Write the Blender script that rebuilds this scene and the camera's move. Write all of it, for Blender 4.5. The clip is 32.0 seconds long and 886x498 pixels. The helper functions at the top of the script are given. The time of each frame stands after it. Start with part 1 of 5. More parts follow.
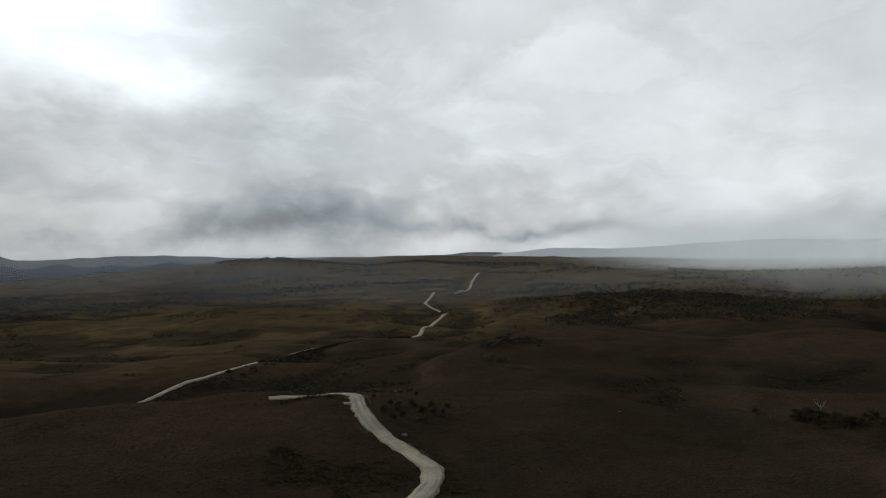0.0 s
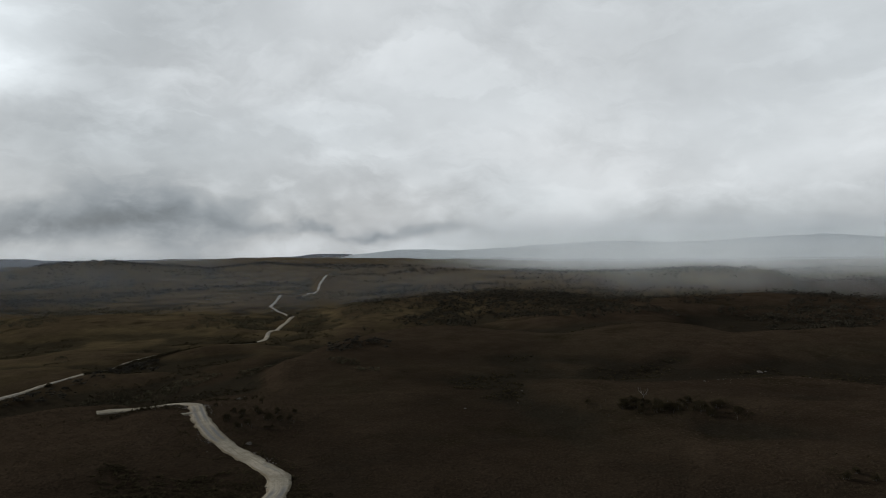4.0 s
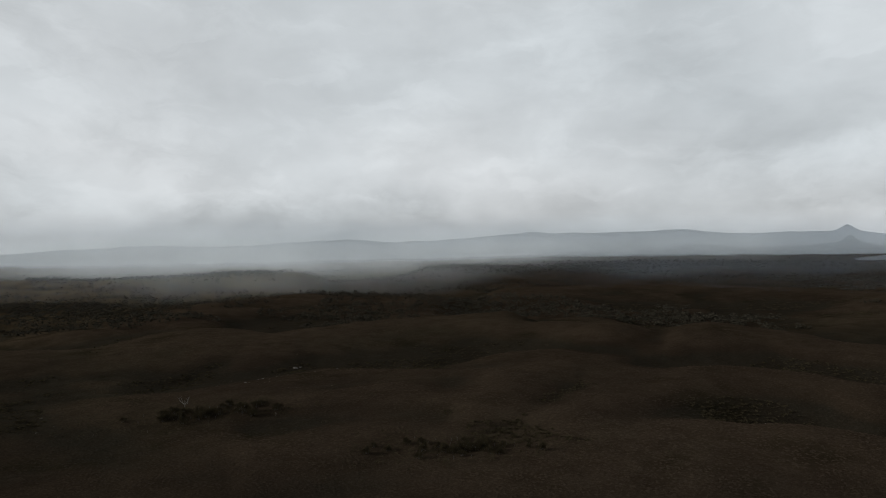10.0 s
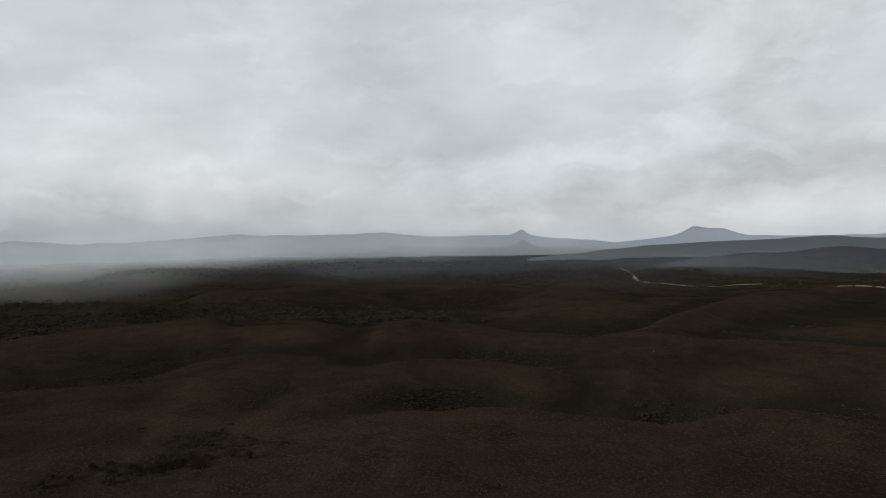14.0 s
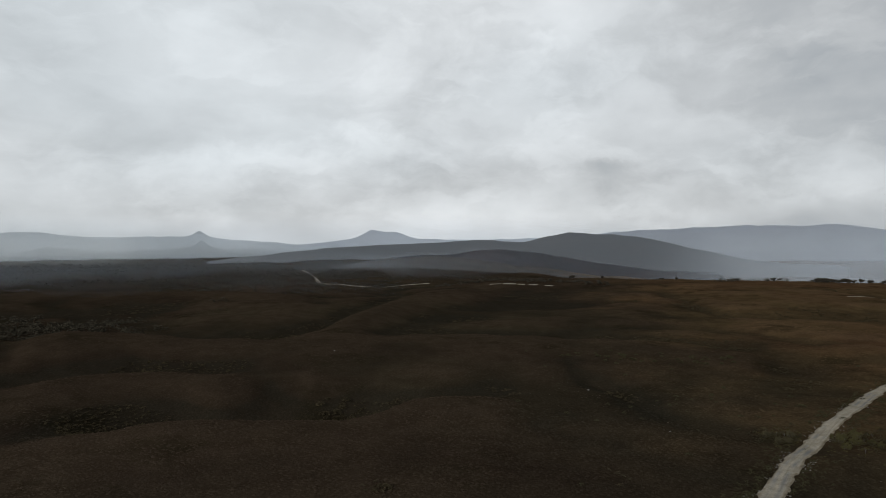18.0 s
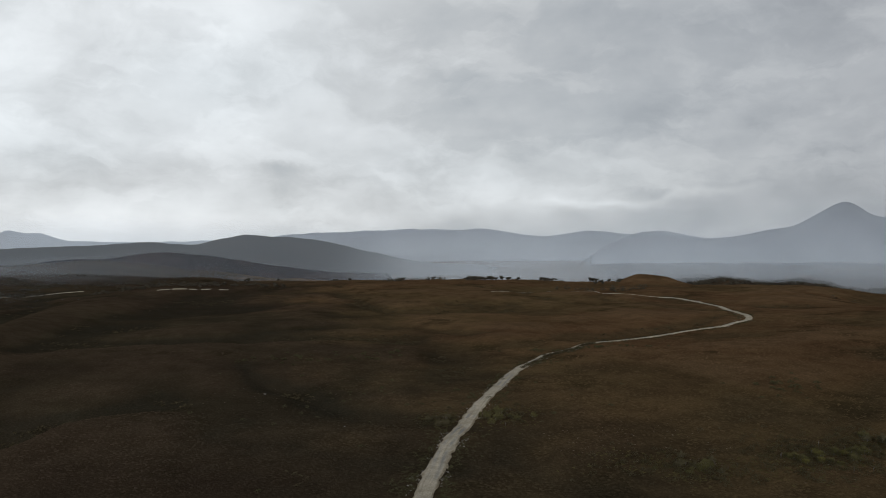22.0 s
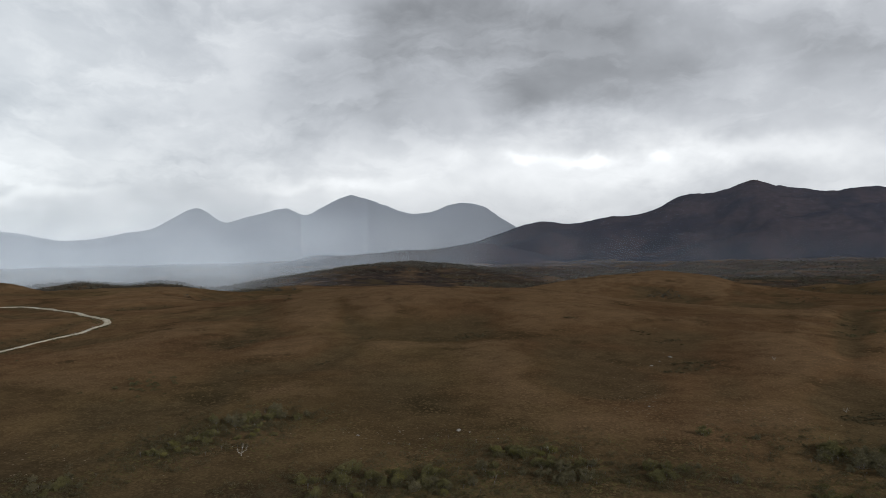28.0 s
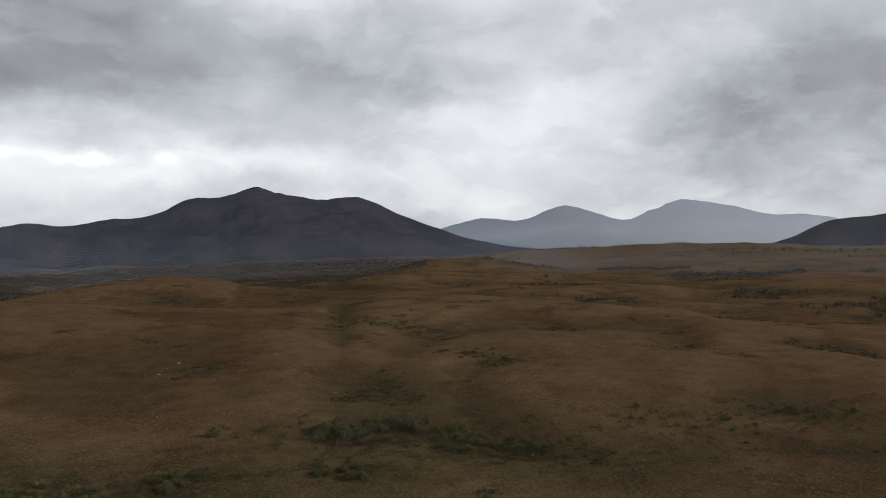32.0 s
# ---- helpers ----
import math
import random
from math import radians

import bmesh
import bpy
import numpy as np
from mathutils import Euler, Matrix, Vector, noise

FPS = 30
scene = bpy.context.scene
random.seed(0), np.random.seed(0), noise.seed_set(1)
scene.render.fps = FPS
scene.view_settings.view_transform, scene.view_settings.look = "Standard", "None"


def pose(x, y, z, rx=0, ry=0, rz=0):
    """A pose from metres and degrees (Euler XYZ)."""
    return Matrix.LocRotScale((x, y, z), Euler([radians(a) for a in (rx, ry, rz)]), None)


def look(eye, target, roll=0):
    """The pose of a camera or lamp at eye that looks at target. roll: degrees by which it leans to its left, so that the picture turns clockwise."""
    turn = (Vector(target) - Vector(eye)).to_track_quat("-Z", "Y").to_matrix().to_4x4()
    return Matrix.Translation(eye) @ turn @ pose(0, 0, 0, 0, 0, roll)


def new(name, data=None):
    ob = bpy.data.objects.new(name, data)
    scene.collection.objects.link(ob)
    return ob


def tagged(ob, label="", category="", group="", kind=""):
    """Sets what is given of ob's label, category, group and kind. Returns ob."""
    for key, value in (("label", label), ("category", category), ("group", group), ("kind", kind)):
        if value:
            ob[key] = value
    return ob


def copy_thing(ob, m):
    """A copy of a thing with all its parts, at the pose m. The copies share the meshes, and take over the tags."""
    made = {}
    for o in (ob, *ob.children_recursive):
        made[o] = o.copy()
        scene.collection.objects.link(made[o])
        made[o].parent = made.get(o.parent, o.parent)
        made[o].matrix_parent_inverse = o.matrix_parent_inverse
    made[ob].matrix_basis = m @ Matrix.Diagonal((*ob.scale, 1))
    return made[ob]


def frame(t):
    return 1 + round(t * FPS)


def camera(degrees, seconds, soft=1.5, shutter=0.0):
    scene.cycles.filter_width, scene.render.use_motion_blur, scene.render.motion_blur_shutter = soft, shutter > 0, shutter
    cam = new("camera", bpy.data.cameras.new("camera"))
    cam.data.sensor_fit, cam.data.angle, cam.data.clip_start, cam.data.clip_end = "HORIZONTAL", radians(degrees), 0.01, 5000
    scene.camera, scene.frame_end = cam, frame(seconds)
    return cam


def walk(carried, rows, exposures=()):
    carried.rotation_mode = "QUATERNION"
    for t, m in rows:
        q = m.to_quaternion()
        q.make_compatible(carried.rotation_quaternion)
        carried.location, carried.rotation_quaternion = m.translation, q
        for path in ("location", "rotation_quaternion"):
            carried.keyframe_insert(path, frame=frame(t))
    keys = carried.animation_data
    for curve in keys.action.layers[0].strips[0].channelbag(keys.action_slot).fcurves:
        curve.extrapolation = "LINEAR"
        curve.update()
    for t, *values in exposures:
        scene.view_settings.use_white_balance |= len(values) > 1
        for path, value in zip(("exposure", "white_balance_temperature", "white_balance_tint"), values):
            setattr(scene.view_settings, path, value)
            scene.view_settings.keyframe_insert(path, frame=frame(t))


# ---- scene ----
EYE = 33.0
cam = camera(65.05, 32.0, soft=0.8, shutter=0.2)
PATH = [
    (0.0, pose(0, 0, EYE, 89.61, 0.49, 0.00)),
    (0.5, pose(0, 0, EYE, 89.62, 0.53, -1.08)),
    (1.0, pose(0, 0, EYE, 89.64, 0.52, -2.19)),
    (1.5, pose(0, 0, EYE, 89.64, 0.54, -3.30)),
    (2.0, pose(0, 0, EYE, 89.65, 0.50, -4.67)),
    (2.5, pose(0, 0, EYE, 89.64, 0.45, -6.44)),
    (4.5, pose(0, 0, EYE, 89.66, 0.45, -14.91)),
    (5.0, pose(0, 0, EYE, 89.67, 0.44, -17.71)),
    (5.5, pose(0, 0, EYE, 89.68, 0.45, -20.59)),
    (6.0, pose(0, 0, EYE, 89.67, 0.45, -23.52)),
    (6.5, pose(0, 0, EYE, 89.70, 0.38, -26.39)),
    (7.0, pose(0, 0, EYE, 89.73, 0.35, -29.35)),
    (7.5, pose(0, 0, EYE, 89.71, 0.39, -32.32)),
    (8.0, pose(0, 0, EYE, 89.74, 0.43, -35.36)),
    (8.5, pose(0, 0, EYE, 89.73, 0.43, -38.15)),
    (9.0, pose(0, 0, EYE, 89.70, 0.49, -41.35)),
    (9.5, pose(0, 0, EYE, 89.75, 0.51, -44.78)),
    (10.0, pose(0, 0, EYE, 89.75, 0.55, -49.00)),
    (10.5, pose(0, 0, EYE, 89.73, 0.60, -51.62)),
    (11.0, pose(0, 0, EYE, 89.77, 0.58, -54.10)),
    (11.5, pose(0, 0, EYE, 89.75, 0.61, -56.90)),
    (12.0, pose(0, 0, EYE, 89.77, 0.60, -59.98)),
    (12.5, pose(0, 0, EYE, 89.73, 0.59, -63.21)),
    (13.0, pose(0, 0, EYE, 89.84, 0.66, -66.48)),
    (13.5, pose(0, 0, EYE, 89.78, 0.60, -69.65)),
    (15.5, pose(0, 0, EYE, 89.76, 0.57, -82.43)),
    (16.0, pose(0, 0, EYE, 89.73, 0.56, -85.79)),
    (16.5, pose(0, 0, EYE, 89.71, 0.51, -89.10)),
    (17.0, pose(0, 0, EYE, 89.72, 0.44, -92.68)),
    (17.5, pose(0, 0, EYE, 89.73, 0.38, -95.56)),
    (18.0, pose(0, 0, EYE, 89.75, 0.29, -98.53)),
    (18.5, pose(0, 0, EYE, 89.75, 0.33, -101.35)),
    (19.0, pose(0, 0, EYE, 89.75, 0.38, -104.23)),
    (19.5, pose(0, 0, EYE, 89.76, 0.31, -107.43)),
    (20.0, pose(0, 0, EYE, 89.75, 0.29, -110.87)),
    (20.5, pose(0, 0, EYE, 89.77, 0.33, -114.35)),
    (21.0, pose(0, 0, EYE, 89.78, 0.41, -117.87)),
    (21.5, pose(0, 0, EYE, 89.79, 0.45, -121.37)),
    (22.0, pose(0, 0, EYE, 89.78, 0.46, -124.77)),
    (22.5, pose(0, 0, EYE, 89.74, 0.50, -128.20)),
    (23.0, pose(0, 0, EYE, 89.75, 0.55, -131.69)),
    (23.5, pose(0, 0, EYE, 89.69, 0.50, -135.26)),
    (24.0, pose(0, 0, EYE, 89.64, 0.41, -139.22)),
    (24.5, pose(0, 0, EYE, 89.61, 0.40, -143.40)),
    (26.5, pose(0, 0, EYE, 89.58, 0.37, -160.94)),
    (27.0, pose(0, 0, EYE, 89.57, 0.37, -165.41)),
    (27.5, pose(0, 0, EYE, 89.58, 0.44, -169.87)),
    (28.0, pose(0, 0, EYE, 89.57, 0.54, -174.35)),
    (28.5, pose(0, 0, EYE, 89.59, 0.51, -179.23)),
    (29.0, pose(0, 0, EYE, 89.63, 0.61, -184.24)),
    (29.5, pose(0, 0, EYE, 89.62, 0.66, -189.21)),
    (30.0, pose(0, 0, EYE, 89.55, 0.63, -194.17)),
    (30.5, pose(0, 0, EYE, 89.54, 0.75, -199.13)),
    (31.0, pose(0, 0, EYE, 89.51, 0.76, -204.04)),
    (31.5, pose(0, 0, EYE, 89.47, 0.82, -209.00)),
    (32.0, pose(0, 0, EYE, 89.40, 0.87, -213.42)),
]
walk(cam, PATH, [(0, -0.35), (3, -0.45), (7, -0.55), (14, -0.5), (19, -0.36), (23, -0.17), (26.5, 0.26), (29, 0.42), (32, 0.38)])

# ---- world, sun ----
SKY_BRIGHT = 1.0
SUN_AZ, SUN_EL = 308.0, 22.0


def bearing(az, el=0.0):
    """Unit vector for an azimuth (clockwise from +y) and an elevation, in degrees."""
    a, e = radians(az), radians(el)
    return Vector((math.sin(a) * math.cos(e), math.cos(a) * math.cos(e), math.sin(e)))


class Nodes:
    """Small helper to write node trees as expressions."""

    def __init__(self, tree):
        self.t = tree
        tree.nodes.clear()

    def put(self, socket, value):
        if isinstance(value, bpy.types.NodeSocket):
            self.t.links.new(value, socket)
        elif value is not None:
            socket.default_value = value

    def node(self, kind, **props):
        n = self.t.nodes.new(kind)
        for k, v in props.items():
            setattr(n, k, v)
        return n

    def math(self, op, a, b=None, c=None, clamp=False):
        n = self.node("ShaderNodeMath", operation=op, use_clamp=clamp)
        for k, v in enumerate((a, b, c)):
            self.put(n.inputs[k], v)
        return n.outputs[0]

    def vec(self, op, a, b=None, scale=None):
        n = self.node("ShaderNodeVectorMath", operation=op)
        self.put(n.inputs[0], a)
        self.put(n.inputs[1], b)
        if scale is not None:
            self.put(n.inputs[3], scale)
        return n.outputs["Value"] if op in ("DOT_PRODUCT", "LENGTH") else n.outputs["Vector"]

    def noise(self, vector, scale, detail=4.0, rough=0.55, distortion=0.0, colour=False):
        n = self.node("ShaderNodeTexNoise")
        self.put(n.inputs["Vector"], vector)
        n.inputs["Scale"].default_value = scale
        n.inputs["Detail"].default_value = detail
        n.inputs["Roughness"].default_value = rough
        n.inputs["Distortion"].default_value = distortion
        return n.outputs["Color" if colour else "Fac"]

    def ramp(self, value, lo, hi, a=0.0, b=1.0, smooth=True):
        n = self.node("ShaderNodeMapRange", interpolation_type="SMOOTHSTEP" if smooth else "LINEAR")
        for k, v in enumerate((value, lo, hi, a, b)):
            self.put(n.inputs[k], v)
        return n.outputs[0]

    def mix(self, fac, a, b, blend="MIX"):
        n = self.node("ShaderNodeMix", data_type="RGBA", blend_type=blend)
        self.put(n.inputs[0], fac)
        self.put(n.inputs[6], (*a, 1) if isinstance(a, tuple) and len(a) == 3 else a)
        self.put(n.inputs[7], (*b, 1) if isinstance(b, tuple) and len(b) == 3 else b)
        return n.outputs[2]

    def sep(self, v):
        n = self.node("ShaderNodeSeparateXYZ")
        self.put(n.inputs[0], v)
        return n.outputs

    def comb(self, x, y, z):
        n = self.node("ShaderNodeCombineXYZ")
        for k, v in enumerate((x, y, z)):
            self.put(n.inputs[k], v)
        return n.outputs[0]


def make_world():
    w = bpy.data.worlds.new("overcast_sky")
    scene.world = w
    w.use_nodes = True
    N = Nodes(w.node_tree)
    D = N.node("ShaderNodeTexCoord").outputs["Generated"]
    up = N.sep(D)[2]
    high = N.math("MAXIMUM", up, 0.0)
    flat = N.vec("MULTIPLY", D, (1, 1, 0))
    deck = N.vec("SCALE", flat, scale=N.math("DIVIDE", 1.0, N.math("ADD", high, 0.30)))
    puff = N.vec("MULTIPLY", D, (1, 1, 1.35))
    warp = N.vec("SUBTRACT", N.noise(puff, 5.0, 5, 0.55, colour=True), (0.5, 0.5, 0.5))
    Dw = N.vec("ADD", D, N.vec("SCALE", warp, scale=0.15))
    Ds = N.vec("ADD", D, N.vec("SCALE", N.vec("SUBTRACT", N.noise(puff, 14.0, 4, 0.55, colour=True), (0.5, 0.5, 0.5)), scale=0.05))

    def blob(az, el, wa, we, firm=False):
        c = bearing(az, el)
        ta = bearing(az + 90, 0)
        te = bearing(az, el + 90)
        u = N.math("DIVIDE", N.vec("DOT_PRODUCT", Ds if wa < 7 else Dw, tuple(ta)), math.sin(radians(wa)))
        v = N.math("DIVIDE", N.vec("DOT_PRODUCT", Ds if wa < 7 else Dw, tuple(te)), math.sin(radians(we)))
        q = N.math("ADD", N.math("MULTIPLY", u, u), N.math("MULTIPLY", v, v))
        g = N.math("EXPONENT", N.math("MULTIPLY", q, -1.0))
        if firm:
            g = N.ramp(g, 0.06, 0.72)
        return N.math("MULTIPLY", g, N.ramp(N.vec("DOT_PRODUCT", D, tuple(c)), 0.0, 0.5))

    def heads(scale, squash, seed):
        """Rounded cloud heads."""
        q = N.vec("ADD", N.vec("MULTIPLY", Ds, (1, 1, squash)), (seed, 0, 0))
        n = N.node("ShaderNodeTexVoronoi", feature="SMOOTH_F1")
        N.put(n.inputs["Vector"], q)
        n.inputs["Scale"].default_value, n.inputs["Detail"].default_value = scale, 1.0
        n.inputs["Roughness"].default_value, n.inputs["Smoothness"].default_value = 0.4, 1.0
        return N.ramp(n.outputs["Distance"], 0.1, 0.7, 0.5, -0.5)

    broad = N.noise(deck, 0.9, 5, 0.5, 0.2)
    billow = N.noise(puff, 4.6, 7, 0.52, 0.15)
    low = N.math("EXPONENT", N.math("MULTIPLY", high, -9.0))
    # cloud tops catch the light, their bases are dim
    heap = N.vec("ADD", N.vec("MULTIPLY", Ds, (1, 1, 1.7)), (2.3, 0.7, 0.0))
    lit = N.math("SUBTRACT", N.noise(heap, 4.2, 6, 0.52, 0.1), N.noise(N.vec("ADD", heap, (0, 0, 0.05)), 4.2, 6, 0.52, 0.1))
    tone = N.math("MULTIPLY", N.math("SUBTRACT", broad, 0.5), 0.28)
    tone = N.math("ADD", tone, N.math("MULTIPLY", N.math("SUBTRACT", billow, 0.5), 0.34))
    tone = N.math("ADD", tone, N.math("MULTIPLY", N.math("MULTIPLY", heads(9.0, 1.6, 3.0), 0.05), low))
    tone = N.math("ADD", tone, N.math("MULTIPLY", lit, N.ramp(up, 0.04, 0.22, 0.36, 0.17)))
    # ragged sheets of cloud with soft edges
    sheet = N.vec("ADD", N.vec("MULTIPLY", Ds, (1, 1, 2.0)), (5.1, 1.7, 0.4))
    broken = N.ramp(N.noise(sheet, 2.3, 8, 0.58, 0.5), 0.45, 0.57, -0.5, 0.5)
    scud = N.ramp(N.noise(N.vec("MULTIPLY", sheet, (1, 1, 1.4)), 6.0, 6, 0.56, 0.4), 0.48, 0.62, -0.5, 0.5)
    tone = N.math("ADD", tone, N.math("ADD", N.math("MULTIPLY", broken, 0.085), N.math("MULTIPLY", scud, 0.050)))
    # drizzle smooths the cloud over the wet side of the moor
    calm = N.ramp(N.vec("DOT_PRODUCT", D, tuple(bearing(52, 6))), 0.62, 0.93)
    tone = N.math("MULTIPLY", tone, N.ramp(calm, 0.0, 1.0, 1.0, 0.7, smooth=False))
    layers = N.noise(N.vec("MULTIPLY", D, (1, 1, 3.2)), 3.6, 6, 0.5, 0.3)
    side = N.ramp(N.vec("DOT_PRODUCT", D, tuple(bearing(95))), 0.2, 0.75)
    tone = N.math("ADD", tone, N.math("MULTIPLY", N.math("MULTIPLY", N.math("SUBTRACT", layers, 0.5), 0.30), side))
    tone = N.math("ADD", tone, 0.575)
    # heaped cloud low over the plain
    strip = N.math("SUBTRACT", up, 0.065)
    strip = N.math("EXPONENT", N.math("MULTIPLY", N.math("MULTIPLY", strip, strip), -500.0))
    strip = N.math("MULTIPLY", strip, N.ramp(N.vec("DOT_PRODUCT", D, tuple(bearing(-12))), 0.80, 0.95))
    tone = N.math("ADD", tone, N.math("MULTIPLY", N.math("MULTIPLY", heads(17.0, 1.5, 7.0), 0.11), strip))
    # cloud breaks (positive) and heavy cloud (negative)
    for az, el, wa, we, k in BLOBS:
        tone = N.math("ADD", tone, N.math("MULTIPLY", blob(az, el, wa, we, k < 0 and we >= 3), k))
    # thinner cloud on the sun's side
    tone = N.math("MULTIPLY", tone, N.ramp(N.vec("DOT_PRODUCT", D, tuple(bearing(48, 10))), -0.5, 0.9, 1.0, 1.65))
    # unseen sky overhead is darkened to keep the land dim
    tone = N.math("MULTIPLY", tone, N.ramp(up, 0.34, 0.72, 1.0, 0.07))
    tone = N.math("MAXIMUM", tone, 0.03)
    warmth = N.ramp(N.noise(deck, 0.5, 2), 0.35, 0.65)
    north = N.ramp(N.vec("DOT_PRODUCT", D, tuple(bearing(40))), -0.75, 0.3)
    shade = N.mix(N.ramp(tone, 0.35, 0.75), N.mix(north, (0.94, 0.985, 1.06), (0.87, 0.98, 1.08)), N.mix(north, (0.97, 0.998, 1.03), N.mix(warmth, (0.93, 1.0, 1.045), (0.96, 1.0, 1.03))))
    cloud = N.vec("SCALE", shade, scale=tone)
    # haze under the horizon line
    cloud = N.mix(N.ramp(up, -0.05, -0.005), (0.10, 0.105, 0.11), cloud)
    sky = N.node("ShaderNodeTexSky", sky_type="NISHITA", sun_disc=False, sun_elevation=radians(SUN_EL), sun_rotation=radians(SUN_AZ))
    blue = N.vec("SCALE", sky.outputs[0], scale=0.05)
    both = N.mix(0.94, blue, cloud)
    bg = N.node("ShaderNodeBackground")
    N.put(bg.inputs[0], both)
    bg.inputs[1].default_value = SKY_BRIGHT
    out = N.node("ShaderNodeOutputWorld")
    N.put(out.inputs[0], bg.outputs[0])


BLOBS = [
    (-31, 17, 10, 5, 0.72), (-24, 11.5, 8, 1.9, 0.34), (-29.5, 4.4, 5.5, 1.3, -0.17), (-20, 4.9, 6, 1.6, 0.15), (-22, 1.2, 17, 1.5, -0.16), (-6, 2.4, 30, 2.2, -0.10),
    (7, 1.1, 7, 0.5, -0.17), (7, 3.0, 9, 1.3, 0.09), (-12.9, 9.2, 7, 3, -0.04), (179, 14.6, 19, 5.4, -0.18), (186.5, 12.0, 8, 2.9, -0.06), (170, 19, 20, 4.5, -0.08),
    (181.2, 6.9, 1.5, 0.45, 0.22), (186.2, 6.7, 2.2, 0.55, 0.30), (192, 6.7, 0.9, 0.6, 0.22), (189, 5.6, 13, 1.9, 0.20), (200, 5.8, 10, 0.9, 0.12), (167, 4.8, 6, 0.6, 0.14),
    (215, 15.5, 14, 4, -0.14), (240, 9, 10, 5, -0.2), (132, 12, 12, 6, -0.04), (45, 8, 22, 7, 0.10), (38, 1.2, 24, 2.2, -0.15), (140, 4.2, 10, 0.5, 0.12),
]
make_world()
sun = new("sun", bpy.data.lights.new("sun", "SUN"))
sun.data.energy, sun.data.angle, sun.data.color = 1.7, radians(14), (1.0, 0.96, 0.9)
sun.matrix_world = look(bearing(SUN_AZ, SUN_EL) * 900, (0, 0, 0))


# ---- the shape of the land ----
def lattice(ix, iy, seed):
    h = (ix.astype(np.int64) * 374761393 + iy.astype(np.int64) * 668265263 + seed * 974711) & 0x7FFFFFFF
    h = ((h ^ (h >> 13)) * 1274126177) & 0x7FFFFFFF
    return ((h ^ (h >> 16)) & 0xFFFF) / 32767.5 - 1.0


def value_noise(x, y, seed=0):
    x0, y0 = np.floor(x), np.floor(y)
    u, v = x - x0, y - y0
    u, v = u * u * u * (u * (6 * u - 15) + 10), v * v * v * (v * (6 * v - 15) + 10)
    a, b = lattice(x0, y0, seed), lattice(x0 + 1, y0, seed)
    c, d = lattice(x0, y0 + 1, seed), lattice(x0 + 1, y0 + 1, seed)
    return (a + (b - a) * u) * (1 - v) + (c + (d - c) * u) * v


def fbm(x, y, size, octaves=4, seed=0, gain=0.5):
    total, amp, k = 0.0, 1.0, 1.0 / size
    for o in range(octaves):
        c, s = math.cos(0.6 * o + seed), math.sin(0.6 * o + seed)
        total = total + amp * value_noise((c * x - s * y) * k + 31.7 * o, (s * x + c * y) * k - 17.3 * o, seed + o)
        amp, k = amp * gain, k * 2.03
    return total


RINGS = np.log(np.array([60.0, 110, 150, 220, 300, 600, 1200, 2500, 4900]))
LAND = {
    -30: (0, 0, -2, -12, -12, -12, -34, -62, -80),
    0: (0, 0, 0, -4, -8, -13, -13, -20, -45),
    30: (0, 0, 0, 0, -2, -9, -22, -45, -60),
    60: (0, 1, 2, 1, -3, -10, -2, -15, -40),
    90: (0, 1, -1, -1, -3, -4, -12, -5, -40),
    120: (0, -1, -1, -2, -2, 4, -45, -55, -60),
    150: (0, 0, 0, 1, 1, 0, -40, -40, -50),
    180: (0, 0, 0, 1, 2, -10, -30, -28, -40),
    210: (0, 0, 0, 1, 1, -1, -14, -12, -20),
    240: (0, 0, 0, 0, 0, -1, 2, 8, 0),
    285: (0, 0, 0, 0, 0, 0, 0, 0, -20),
}
HILLS = []


def hill(az, r, height, along, across):
    """A rounded rise (or hollow) at a bearing and distance: metres high, half-lengths along and across the bearing."""
    HILLS.append((az, r, height, along, across))


hill(-12, 140, 3.0, 20, 32)
hill(-28, 128, 0.6, 20, 40)
hill(-20, 200, -5, 40, 60)
hill(52, 225, -3.0, 34, 16)
hill(38, 235, -2.5, 34, 14)
hill(22, 215, -2.5, 30, 30)
hill(68, 215, -3.0, 26, 26)
hill(37, 300, -2.5, 30, 14)
hill(84, 158, -7, 20, 45)
hill(92, 150, -5, 14, 16)
hill(90, 330, -3, 40, 80)
hill(70, 330, -3, 60, 60)
hill(186, 180, -1.5, 40, 16)
hill(226, 330, 4.0, 50, 60)
hill(214, 200, -2.5, 22, 22)
hill(238, 240, 3.0, 40, 40)
hill(182, 440, -4, 40, 60)
hill(101, 1900, 32, 220, 200)
hill(207, 160, -3, 25, 25)
hill(-6.3, 299, 4.0, 9, 18)
hill(0.6, 408, 4.0, 14, 10)
hill(-0.5, 570, 4.5, 12, 9)
hill(1.3, 655, 3.5, 12, 5)
hill(2.6, 800, 4.5, 20, 8)


FOLDS = []


def fold(front, back, crest, ends=3.0):
    """A long rise of the land: its crest runs through bearings, elevations above the eye's level and distances; it falls away over so many metres before and behind."""
    a = np.array(crest, float)
    FOLDS.append((front, back, ends, a[:, 0], EYE + a[:, 2] * np.tan(np.radians(a[:, 1])), a[:, 2]))


